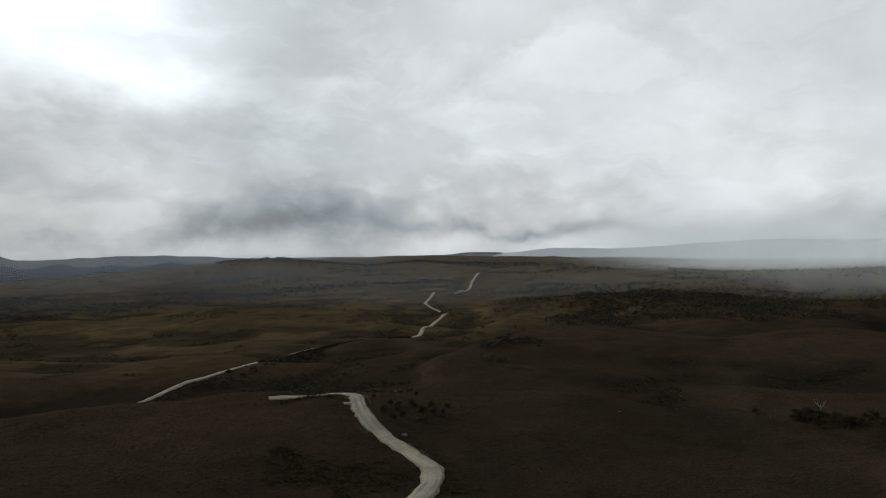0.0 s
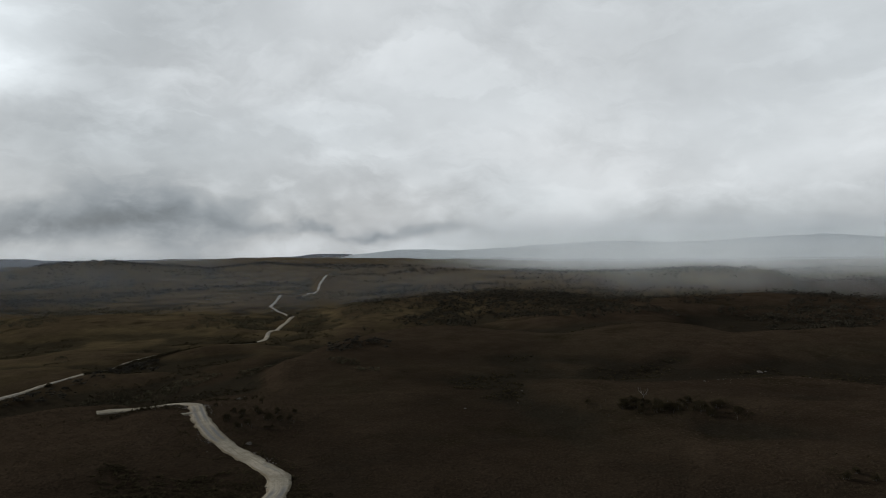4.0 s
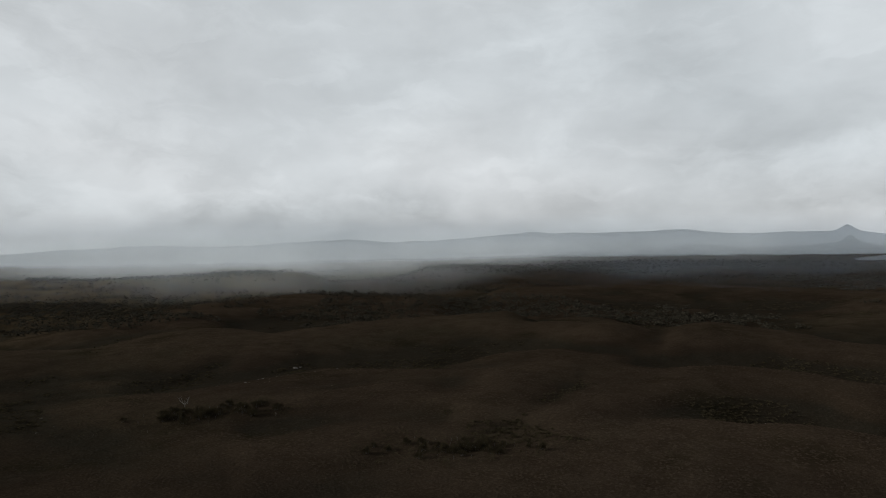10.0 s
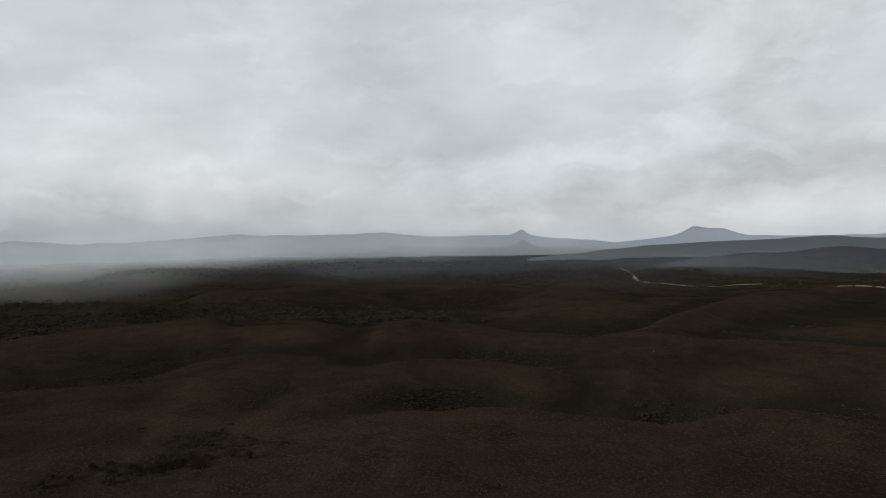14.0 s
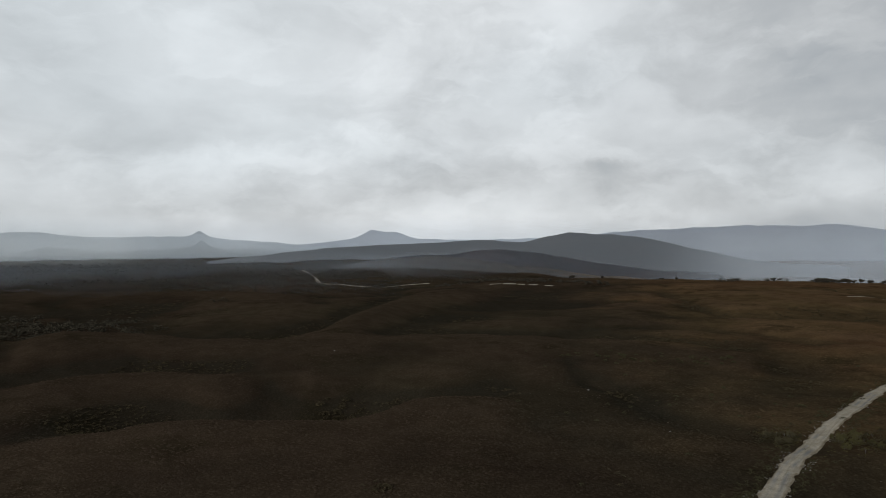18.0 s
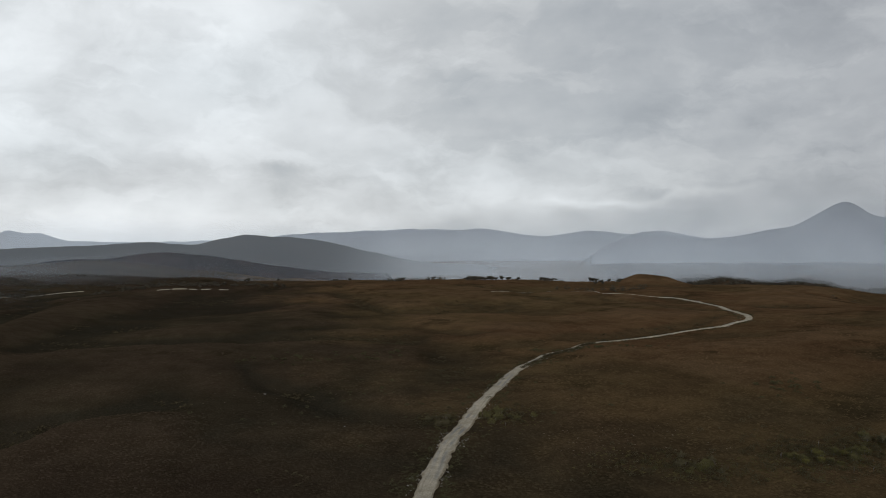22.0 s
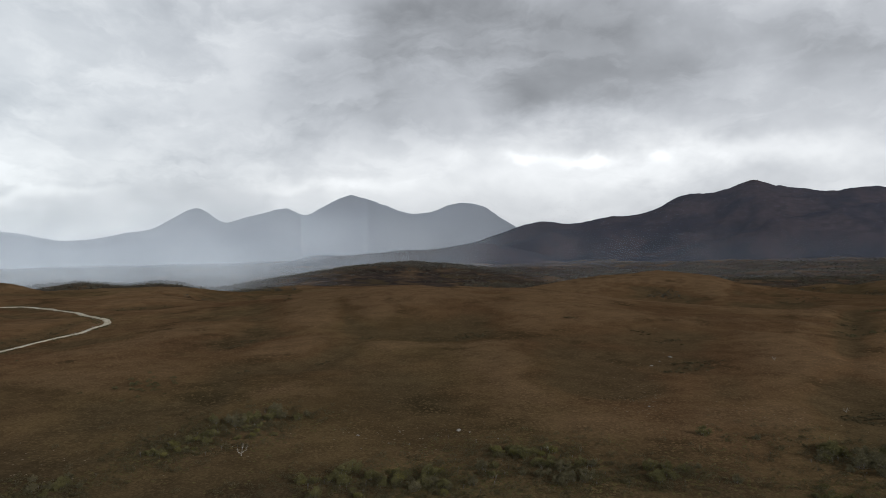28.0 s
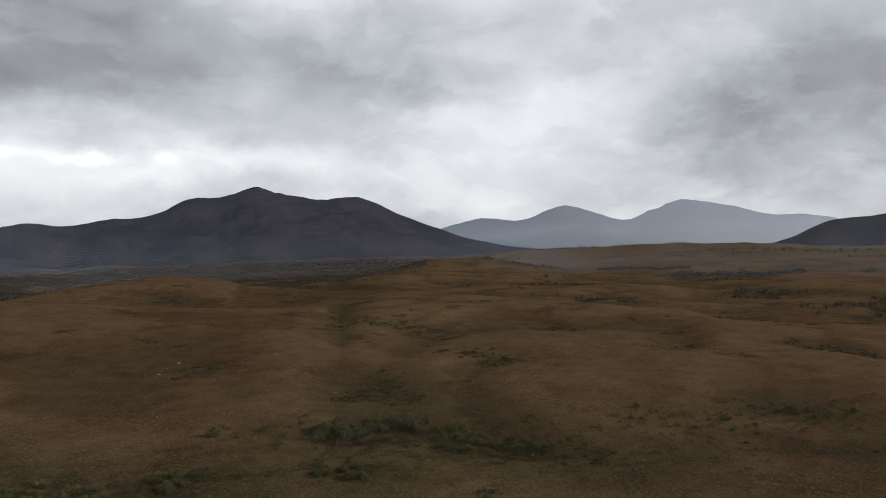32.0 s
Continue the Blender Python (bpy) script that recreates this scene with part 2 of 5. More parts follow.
# far swells of the plain, the misty valley and the heath plateau
fold(350, 160, [(-33, -2.5, 1300), (-25.4, -1.95, 1400), (-19.5, -1.6, 1450), (-16, -1.15, 1480), (-13.5, -1.05, 1480), (-10.3, -1.38, 1460), (-6, -1.75, 1500), (-2.1, -1.33, 1600), (0.7, -1.62, 1500)])
fold(200, 90, [(2.5, -2.35, 880), (7.2, -2.4, 890), (11.7, -1.95, 930), (17.4, -2.2, 900), (22, -2.25, 880), (25.8, -2.15, 900), (33.4, -1.88, 920), (37.8, -2.0, 900), (39.6, -2.8, 860)], 1.0)
fold(260, 160, [(46.0, -2.5, 980), (47.5, -1.85, 1050), (50.2, -1.65, 1100), (55.8, -1.82, 1120), (64.0, -1.38, 1300), (70.7, -1.4, 1300), (77, -1.5, 1250), (86, -1.95, 1020), (93, -2.3, 900)], 1.5)
fold(90, 50, [(6, -4.9, 430), (11, -4.3, 455), (17, -3.9, 480), (22, -4.2, 470), (27, -4.6, 440)], 5.0)
fold(70, 45, [(29, -4.5, 420), (33, -4.0, 460), (37, -3.7, 480), (42, -3.9, 470), (47, -4.2, 440)], 5.0)
fold(80, 50, [(54, -3.6, 520), (62, -3.3, 560), (70, -3.2, 580), (78, -3.4, 540), (86, -3.9, 470)])
# beyond the plateau edge
fold(160, 80, [(140, -3.2, 850), (143.0, -2.95, 860), (146.7, -2.58, 880), (149.9, -2.92, 870), (152.1, -2.68, 880), (155.7, -3.1, 860), (158.5, -3.2, 860)])
fold(230, 150, [(156.5, -3.5, 960), (161.5, -2.6, 1010), (166.1, -1.98, 1080), (171.7, -1.55, 1150), (175, -1.8, 1150), (178.5, -2.2, 1130), (183, -2.7, 1080)])
fold(450, 300, [(218, -1.15, 1500), (220.2, -0.95, 1550), (223.4, -0.76, 1700), (228.3, -0.47, 1900), (232.1, -0.34, 2000), (236.2, -0.55, 1950), (240, -0.9, 1850), (246, -1.15, 1800)])
fold(250, 120, [(205, -4.0, 480), (206.7, -3.0, 620), (209.5, -2.26, 760), (213.7, -1.3, 940), (216.9, -1.33, 960), (218.2, -1.7, 900), (222, -2.4, 780)], 2.0)
# plateau edge, the steep knob and the slope that leads up to them
fold(90, 60, [(97, -3.3, 500), (101, -2.95, 545), (104, -2.82, 560), (112, -2.72, 575), (120, -2.78, 572), (128, -2.85, 570), (136, -3.12, 560), (146, -3.35, 545)])
fold(16, 14, [(138.9, -3.05, 552), (139.6, -2.55, 555), (140.4, -2.25, 555), (142.6, -2.66, 550), (145.1, -3.5, 545)], 0.4)
fold(70, 45, [(88.5, -6.9, 258), (91, -5.75, 300), (94.6, -4.65, 375), (98.5, -3.75, 450)], 5.0)
# golden moor
fold(75, 55, [(181, -3.65, 515), (182.6, -3.35, 535), (187, -2.58, 555), (191.5, -2.16, 570), (195.6, -2.65, 555), (197.2, -3.2, 540), (200.3, -3.6, 525), (205, -4.0, 478)], 5.0)
fold(110, 60, [(156, -4.55, 372), (159.2, -4.55, 355), (163.3, -3.86, 345), (168.9, -3.54, 335), (175.4, -3.6, 335), (181, -3.63, 330), (186, -4.1, 322), (192, -4.88, 310), (198, -5.4, 300), (201, -5.8, 288)], 4.0)
fold(38, 30, [(213, -9.0, 200), (215, -8.1, 220), (218.7, -7.65, 230), (223.3, -7.82, 226), (227, -8.1, 222), (231, -8.4, 215)], 5.0)
fold(30, 24, [(233, -9.6, 185), (237, -9.1, 196), (242, -9.0, 198), (248, -9.4, 190)], 5.0)
# brown folds of the dark heath
fold(45, 26, [(0.0, -9.3, 204), (3.5, -8.14, 233), (8, -7.07, 262), (12, -6.7, 268), (16, -6.8, 266), (20, -7.34, 258), (22, -7.42, 255), (25.8, -6.78, 266), (30, -6.45, 270), (34.7, -6.83, 262), (38.8, -6.43, 272), (43.5, -6.0, 285), (49, -5.75, 292), (54, -5.5, 298)])
fold(34, 22, [(66.3, -7.6, 240), (68, -6.7, 255), (70, -6.3, 263), (73, -6.68, 258), (78.6, -7.42, 245), (85.5, -7.81, 236), (90, -7.81, 236), (98.5, -7.62, 240), (105, -7.65, 240), (110, -7.8, 237), (116, -8.0, 232), (121, -8.4, 222)], 4.0)
fold(22, 14, [(66.5, -10.2, 182), (70, -9.35, 196), (73, -9.28, 197), (77, -9.6, 192), (80, -10.1, 184)], 5.0)
fold(16, 12, [(50, -9.3, 200), (54, -8.7, 212), (58, -8.6, 212), (61, -9.0, 204)], 5.0)
fold(22, 16, [(28, -11.9, 160), (33, -10.8, 176), (38, -10.2, 185), (44, -10.2, 184), (49, -10.9, 173)], 6.0)
fold(13, 10, [(34, -15.6, 116), (38, -15.2, 118), (44, -15.0, 120), (49, -15.4, 117)], 3.0)
fold(17, 13, [(64, -15.7, 113), (68.4, -14.2, 125), (73, -13.95, 126), (76.5, -13.4, 128), (80, -13.6, 127), (83.2, -13.88, 126), (88, -14.2, 124), (90.8, -14.4, 123), (93.6, -13.63, 130), (95.5, -12.65, 140), (98.5, -12.35, 144), (101.5, -12.4, 146)], 5.0)
fold(22, 18, [(-34, -12.2, 149), (-28.5, -12.0, 151), (-24.4, -11.9, 152), (-20.4, -11.95, 151), (-16.2, -11.9, 151), (-13.5, -12.0, 152)], 3.0)


def drain(x, y):
    """How deep a place lies in the net of shallow gullies, 0 to 1."""
    n = fbm(x, y, 120, 3, 33, 0.45)
    return np.clip(1 - np.abs(n) / 0.36, 0, 1) ** 1.7


def height(x, y):
    """Ground height of the moor at x, y (arrays)."""
    x, y = np.asarray(x, float), np.asarray(y, float)
    r = np.maximum(np.hypot(x, y), 1.0)
    az = np.degrees(np.arctan2(x, y))
    az = np.where(az < -52.5, az + 360, az)
    keys = sorted(LAND)
    ks = np.array([-75.0] + keys + [330.0])
    tab = np.array([LAND[285]] + [LAND[k] for k in keys] + [LAND[-30]], float)
    i = np.clip(np.searchsorted(ks, az, "right") - 1, 0, len(ks) - 2)
    u = np.clip((az - ks[i]) / (ks[i + 1] - ks[i]), 0, 1)
    u = u * u * (3 - 2 * u)
    lr = np.clip(np.log(r), RINGS[0], RINGS[-1])
    j = np.clip(np.searchsorted(RINGS, lr, "right") - 1, 0, len(RINGS) - 2)
    v = (lr - RINGS[j]) / (RINGS[j + 1] - RINGS[j])
    v = v * v * (3 - 2 * v)
    z = (tab[i, j] * (1 - u) + tab[i + 1, j] * u) * (1 - v) + (tab[i, j + 1] * (1 - u) + tab[i + 1, j + 1] * u) * v
    for a, d, h, along, across in HILLS:
        s, c = math.sin(radians(a)), math.cos(radians(a))
        p, q = x * s + y * c - d, x * c - y * s
        z = z + h * np.exp(-(p / along) ** 2 - (q / across) ** 2)
    near = np.clip((r - 60) / 120, 0, 1)
    far = np.clip((r - 300) / 700, 0, 1)
    fold = np.clip((r - 125) / 110, 0, 1)
    smooth = z
    z = z + (0.5 * near + fold) * 1.7 * fbm(x, y, 62, 3, 3, 0.4) + fold * 2.6 * fbm(x, y, 140, 2, 44) + far * 3.5 * fbm(x, y, 260, 4, 9)
    z = z - near * 1.7 * drain(x, y)
    land_mask = np.clip((az - 14) / 16, 0, 1) * np.clip((112 - az) / 14, 0, 1) * np.clip((r - 112) / 60, 0, 1) * np.clip((420 - r) / 150, 0, 1)
    z = z + land_mask * (3.4 * (0.40 - np.abs(fbm(x, y, 78, 2, 52, 0.4))))
    roll = np.clip((az - 158) / 14, 0, 1) * np.clip((250 - az) / 14, 0, 1) * np.clip((r - 100) / 50, 0, 1) * np.clip((310 - r) / 110, 0, 1)
    z = z + roll * (3.2 * (0.40 - np.abs(fbm(x, y, 82, 2, 61, 0.35))))
    rough = z - smooth
    for front, back, ends, azs, zs, rs in FOLDS:
        k = np.nonzero((az > azs[0] - ends) & (az < azs[-1] + ends) & (r > rs.min() - 3 * front) & (r < rs.max() + 4 * back))
        if not len(k[0]):
            continue
        a = az[k]
        d = r[k] - sum(np.interp(a + q * 0.9, azs, rs) for q in (-1, 0, 1)) / 3
        side = np.clip(np.minimum(a - azs[0], azs[-1] - a) / ends + 1, 0, 1)
        side = side * side * (3 - 2 * side)
        w = np.exp(-(d / np.where(d < 0, front, back)) ** 2) * side
        dip = min(0.1 * back, 4.0) * np.exp(-((d - 1.7 * back) / (0.8 * back)) ** 2) * side
        z[k] += w * (np.interp(a, azs, zs) + 0.25 * rough[k] - z[k]) - dip
    z = z + 0.22 * fbm(x, y, 11, 3, 5) * np.clip((r - 40) / 40, 0, 1)
    return z


def hollow_shade(x, y):
    """Relief shading for the ground colour: 1 in the hollows (shade, dark sedge and heath), 0 on the crests."""
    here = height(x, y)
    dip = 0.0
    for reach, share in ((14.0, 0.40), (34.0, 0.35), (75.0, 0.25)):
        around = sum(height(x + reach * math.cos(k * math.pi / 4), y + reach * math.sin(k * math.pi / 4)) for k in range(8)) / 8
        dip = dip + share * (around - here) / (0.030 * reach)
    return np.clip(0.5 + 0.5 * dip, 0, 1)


def ground(x, y):
    return float(height(np.array([x]), np.array([y]))[0])


def spot(az, r):
    """The place on the ground at a bearing and distance."""
    x, y = r * math.sin(radians(az)), r * math.cos(radians(az))
    return Vector((x, y, ground(x, y)))


# ---- materials ----
def material(name):
    m = bpy.data.materials.new(name)
    m.use_nodes = True
    N = Nodes(m.node_tree)
    b = N.node("ShaderNodeBsdfPrincipled")
    o = N.node("ShaderNodeOutputMaterial")
    N.put(o.inputs[0], b.outputs[0])
    b.inputs["Roughness"].default_value = 0.9
    b.inputs["Specular IOR Level"].default_value = 0.0
    return m, N, b


def bump(N, b, value, strength, distance):
    n = N.node("ShaderNodeBump")
    n.inputs["Strength"].default_value, n.inputs["Distance"].default_value = strength, distance
    N.put(n.inputs["Height"], value)
    N.put(b.inputs["Normal"], n.outputs[0])


def set_hollow_shade(me, values):
    """Stores the painted relief shading of each point of a mesh."""
    me.attributes.new("land_mask", "FLOAT", "POINT").data.foreach_set("value", np.asarray(values, np.float32))


def moor_colours(N, p):
    """Dark rust and olive heath to one side of the ridge road, golden buttongrass to the other, mottled where they
    meet; uneven light is painted in.
    """
    flat = N.vec("MULTIPLY", p, (1, 1, 0.3))
    big = N.noise(flat, 0.0045, 4, 0.55)
    mid = N.noise(flat, 0.022, 5, 0.6)
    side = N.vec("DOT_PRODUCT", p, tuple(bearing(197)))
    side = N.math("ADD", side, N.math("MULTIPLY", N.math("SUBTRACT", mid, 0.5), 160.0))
    # gold side is also lighter: part of its brightness is painted light
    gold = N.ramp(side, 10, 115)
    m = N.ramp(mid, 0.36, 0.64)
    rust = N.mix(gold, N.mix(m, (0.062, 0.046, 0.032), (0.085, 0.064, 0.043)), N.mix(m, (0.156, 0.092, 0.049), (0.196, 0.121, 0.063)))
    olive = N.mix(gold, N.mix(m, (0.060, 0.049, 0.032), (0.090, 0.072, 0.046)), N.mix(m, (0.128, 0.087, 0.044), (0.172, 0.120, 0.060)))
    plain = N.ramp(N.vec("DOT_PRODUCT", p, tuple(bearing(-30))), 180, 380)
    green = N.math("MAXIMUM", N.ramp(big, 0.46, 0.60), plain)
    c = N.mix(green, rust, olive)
    # olive plain, lightened so that its lit look is in the colour
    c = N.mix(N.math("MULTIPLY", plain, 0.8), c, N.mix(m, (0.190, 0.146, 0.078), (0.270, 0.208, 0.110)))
    # uneven light painted into the colour: dimmer ahead, southeast and southwest, brighter east
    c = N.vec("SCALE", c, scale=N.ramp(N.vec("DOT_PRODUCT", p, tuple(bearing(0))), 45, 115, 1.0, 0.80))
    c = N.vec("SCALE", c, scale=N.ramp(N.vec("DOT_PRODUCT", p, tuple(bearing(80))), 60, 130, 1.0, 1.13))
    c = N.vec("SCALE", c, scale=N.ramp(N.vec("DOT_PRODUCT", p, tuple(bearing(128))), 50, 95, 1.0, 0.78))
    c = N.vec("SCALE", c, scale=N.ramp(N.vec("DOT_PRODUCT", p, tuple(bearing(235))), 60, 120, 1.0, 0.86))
    # bush-filled valley before the dark mountain
    ahead = N.vec("DOT_PRODUCT", p, tuple(bearing(187)))
    off = N.math("DIVIDE", N.math("ABSOLUTE", N.vec("DOT_PRODUCT", p, tuple(bearing(277)))), N.math("MAXIMUM", ahead, 1.0))
    wood = N.math("MULTIPLY", N.ramp(N.math("ADD", ahead, N.math("MULTIPLY", N.math("SUBTRACT", mid, 0.5), 300.0)), 600, 720), N.ramp(N.math("ADD", off, N.math("MULTIPLY", mid, 0.2)), 0.62, 0.50))
    c = N.mix(N.math("MULTIPLY", wood, 0.9), c, N.mix(m, (0.036, 0.031, 0.031), (0.058, 0.048, 0.045)))
    ahead = N.vec("DOT_PRODUCT", p, tuple(bearing(158)))
    off = N.math("DIVIDE", N.math("ABSOLUTE", N.vec("DOT_PRODUCT", p, tuple(bearing(248)))), N.math("MAXIMUM", ahead, 1.0))
    wood = N.math("MULTIPLY", N.ramp(N.math("ADD", ahead, N.math("MULTIPLY", N.math("SUBTRACT", mid, 0.5), 120.0)), 690, 760), N.ramp(off, 0.42, 0.34))
    c = N.mix(N.math("MULTIPLY", wood, 0.9), c, N.mix(m, (0.034, 0.029, 0.029), (0.056, 0.045, 0.041)))
    # painted relief: shade with dark heath tint in hollows, lighter rusty grass on crests
    land_mask = N.node("ShaderNodeAttribute", attribute_name="land_mask").outputs["Fac"]
    land_mask = N.math("ADD", land_mask, N.math("MULTIPLY", N.math("SUBTRACT", N.noise(flat, 0.06, 4, 0.6), 0.5), 0.5))
    c = N.mix(N.math("MULTIPLY", N.ramp(land_mask, 0.52, 0.98), 0.66), c, N.mix(gold, (0.036, 0.034, 0.025), (0.096, 0.071, 0.039)))
    c = N.mix(N.math("MULTIPLY", N.ramp(land_mask, 0.50, 0.0), 0.50), c, N.mix(gold, (0.094, 0.068, 0.046), (0.200, 0.130, 0.073)))
    return c, flat, mid


def moor_material():
    m, N, b = material("moor_grass")
    p = N.node("ShaderNodeNewGeometry").outputs["Position"]
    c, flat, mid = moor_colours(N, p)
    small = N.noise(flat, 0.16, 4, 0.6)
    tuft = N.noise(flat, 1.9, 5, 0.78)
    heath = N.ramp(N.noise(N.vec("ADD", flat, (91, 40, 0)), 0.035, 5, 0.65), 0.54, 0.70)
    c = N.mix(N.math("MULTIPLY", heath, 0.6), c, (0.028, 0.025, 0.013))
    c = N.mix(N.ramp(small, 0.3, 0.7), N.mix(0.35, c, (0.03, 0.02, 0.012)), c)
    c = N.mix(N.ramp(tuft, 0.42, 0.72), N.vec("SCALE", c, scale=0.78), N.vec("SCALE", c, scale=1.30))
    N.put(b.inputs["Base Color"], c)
    bump(N, b, N.math("ADD", tuft, N.noise(flat, 5.0, 3, 0.7)), 0.6, 0.12)
    return m


def tussock_material():
    m, N, b = material("straw_tussock")
    g = N.node("ShaderNodeNewGeometry")
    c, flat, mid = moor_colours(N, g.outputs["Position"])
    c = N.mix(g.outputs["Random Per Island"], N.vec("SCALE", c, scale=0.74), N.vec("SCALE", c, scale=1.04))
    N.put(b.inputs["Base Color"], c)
    return m


def mountain_material(name, low, high):
    m, N, b = material(name)
    p = N.node("ShaderNodeNewGeometry").outputs["Position"]
    q = N.vec("MULTIPLY", p, (1, 1, 0.5))
    a = N.noise(q, 0.006, 6, 0.62)
    f = N.noise(q, 0.05, 4, 0.65)
    c = N.mix(N.ramp(a, 0.38, 0.62), low, high)
    c = N.mix(N.ramp(f, 0.3, 0.75), N.mix(0.5, c, (0.012, 0.013, 0.012)), c)
    N.put(b.inputs["Base Color"], c)
    bump(N, b, f, 0.35, 6.0)
    return m


def gravel_material():
    """Pale tan gravel with two blue-grey wheel tracks and loose stones at the edges."""
    m, N, b = material("pale_gravel")
    p = N.node("ShaderNodeNewGeometry").outputs["Position"]
    uv = N.sep(N.node("ShaderNodeUVMap").outputs[0])
    drift = N.noise(N.comb(0.0, N.math("MULTIPLY", uv[1], 0.22), 0.0), 1.0, 3, 0.55)
    x = N.math("ADD", uv[0], N.math("MULTIPLY", N.math("SUBTRACT", drift, 0.5), 0.55))
    across = N.math("ABSOLUTE", N.math("SUBTRACT", x, 0.5))
    streak = N.noise(N.comb(N.math("MULTIPLY", x, 8.0), N.math("MULTIPLY", uv[1], 0.35), 0.0), 1.0, 5, 0.65)
    s = N.noise(p, 0.30, 5, 0.65)
    g = N.noise(p, 4.0, 4, 0.7)
    c = N.mix(N.ramp(s, 0.3, 0.7), (0.43, 0.385, 0.30), (0.70, 0.64, 0.52))
    wheel = N.math("MULTIPLY", N.ramp(across, 0.04, 0.20), N.ramp(across, 0.40, 0.22))
    wheel = N.math("MULTIPLY", wheel, N.ramp(N.noise(p, 0.10, 3, 0.5), 0.45, 0.62))
    c = N.mix(N.math("MULTIPLY", wheel, 0.8), c, (0.30, 0.315, 0.335))
    c = N.mix(N.math("MULTIPLY", N.ramp(streak, 0.45, 0.70), 0.55), c, (0.30, 0.27, 0.215))
    edge = N.math("ABSOLUTE", N.math("SUBTRACT", uv[0], 0.5))
    c = N.mix(N.math("MULTIPLY", N.ramp(edge, 0.34, 0.48), N.ramp(N.noise(p, 0.6, 3, 0.6), 0.35, 0.6)), c, (0.30, 0.255, 0.18))
    c = N.mix(N.ramp(g, 0.3, 0.7), N.mix(0.35, c, (0.14, 0.125, 0.10)), c)
    N.put(b.inputs["Base Color"], c)
    bump(N, b, g, 0.6, 0.06)
    return m


def plain_material(name, a, c2, size, depth=0.1, rough=0.9):
    m, N, b = material(name)
    p = N.node("ShaderNodeNewGeometry").outputs["Position"]
    n = N.noise(p, size, 5, 0.65)
    rnd = N.node("ShaderNodeObjectInfo").outputs["Random"]
    isl = N.node("ShaderNodeNewGeometry").outputs["Random Per Island"]
    c = N.mix(N.ramp(n, 0.3, 0.7), a, c2)
    c = N.mix(N.math("MULTIPLY", isl, 0.38), c, N.vec("SCALE", c, scale=0.45))
    c = N.mix(N.math("MULTIPLY", rnd, 0.3), c, N.vec("SCALE", c, scale=1.35))
    N.put(b.inputs["Base Color"], c)
    b.inputs["Roughness"].default_value = rough
    bump(N, b, n, 0.6, depth)
    return m


def mist_material(name, density, size=0.0025, seed=0.0, top=0.4, ends=0.3, tint=(0.92, 0.96, 0.98), foot=0.35, even=0.45, forward=True):
    """A thin sheet of drizzle, lit by the sky: white droplets with gaps, thinner at the ground, the top and both ends."""
    m = bpy.data.materials.new(name)
    m.use_nodes = True
    N = Nodes(m.node_tree)
    uv = N.sep(N.node("ShaderNodeUVMap").outputs[0])
    p = N.node("ShaderNodeNewGeometry").outputs["Position"]
    n = N.noise(N.vec("ADD", N.vec("MULTIPLY", p, (1, 1, 0.7)), (seed, seed, 0)), size, 4, 0.5)
    a = N.math("MULTIPLY", N.ramp(uv[1], 0.0, foot), N.ramp(uv[1], 1.0, top))
    a = N.math("MULTIPLY", a, N.math("MULTIPLY", N.ramp(uv[0], 0.0, ends), N.ramp(uv[0], 1.0, 1 - ends)))
    a = N.math("MULTIPLY", a, N.ramp(n, 0.25, 0.62, even, 1.0))
    a = N.math("MULTIPLY", a, density, clamp=True)
    t = N.node("ShaderNodeBsdfTransparent")
    # drops scatter some light back and bend more of the low sky's light forward
    d = N.node("ShaderNodeBsdfDiffuse")
    d.inputs[0].default_value = (*tint, 1)
    if forward:
        l = N.node("ShaderNodeBsdfRefraction")
        l.inputs["Color"].default_value = (*(0.76 * k for k in tint), 1)
        l.inputs["Roughness"].default_value, l.inputs["IOR"].default_value = 0.07, 1.33
    else:
        l = N.node("ShaderNodeBsdfTranslucent")
        l.inputs["Color"].default_value = (*tint, 1)
    face = N.node("ShaderNodeNewGeometry").outputs["Normal"]
    N.put(d.inputs["Normal"], N.vec("NORMALIZE", N.vec("ADD", face, (0, 0, 0.5))))
    N.put(l.inputs["Normal"], N.vec("NORMALIZE", N.vec("ADD", face, (0, 0, -0.75 if forward else -0.5))))
    half = N.node("ShaderNodeMixShader")
    half.inputs[0].default_value = 0.78
    N.put(half.inputs[1], d.outputs[0])
    N.put(half.inputs[2], l.outputs[0])
    mix = N.node("ShaderNodeMixShader")
    N.put(mix.inputs[0], a)
    N.put(mix.inputs[1], t.outputs[0])
    N.put(mix.inputs[2], half.outputs[0])
    o = N.node("ShaderNodeOutputMaterial")
    N.put(o.inputs[0], mix.outputs[0])
    return m


MOOR = moor_material()
GRAVEL = gravel_material()
BLUE_HILL = mountain_material("far_hillside", (0.035, 0.040, 0.042), (0.060, 0.060, 0.058))
HEATH = plain_material("heath_leaves", (0.047, 0.043, 0.033), (0.084, 0.076, 0.057), 0.9, 0.2)
DARK_BUSH = plain_material("dark_bush_leaves", (0.058, 0.053, 0.042), (0.098, 0.088, 0.070), 0.9, 0.2)
LOW_HEATH = plain_material("brown_heath_leaves", (0.058, 0.049, 0.029), (0.096, 0.079, 0.047), 0.9, 0.2)
LEAF_GREEN = plain_material("green_leaves", (0.088, 0.081, 0.037), (0.142, 0.131, 0.060), 1.6, 0.1)
PLAIN_SCRUB = plain_material("olive_scrub_leaves", (0.088, 0.080, 0.052), (0.135, 0.122, 0.080), 0.9, 0.2)
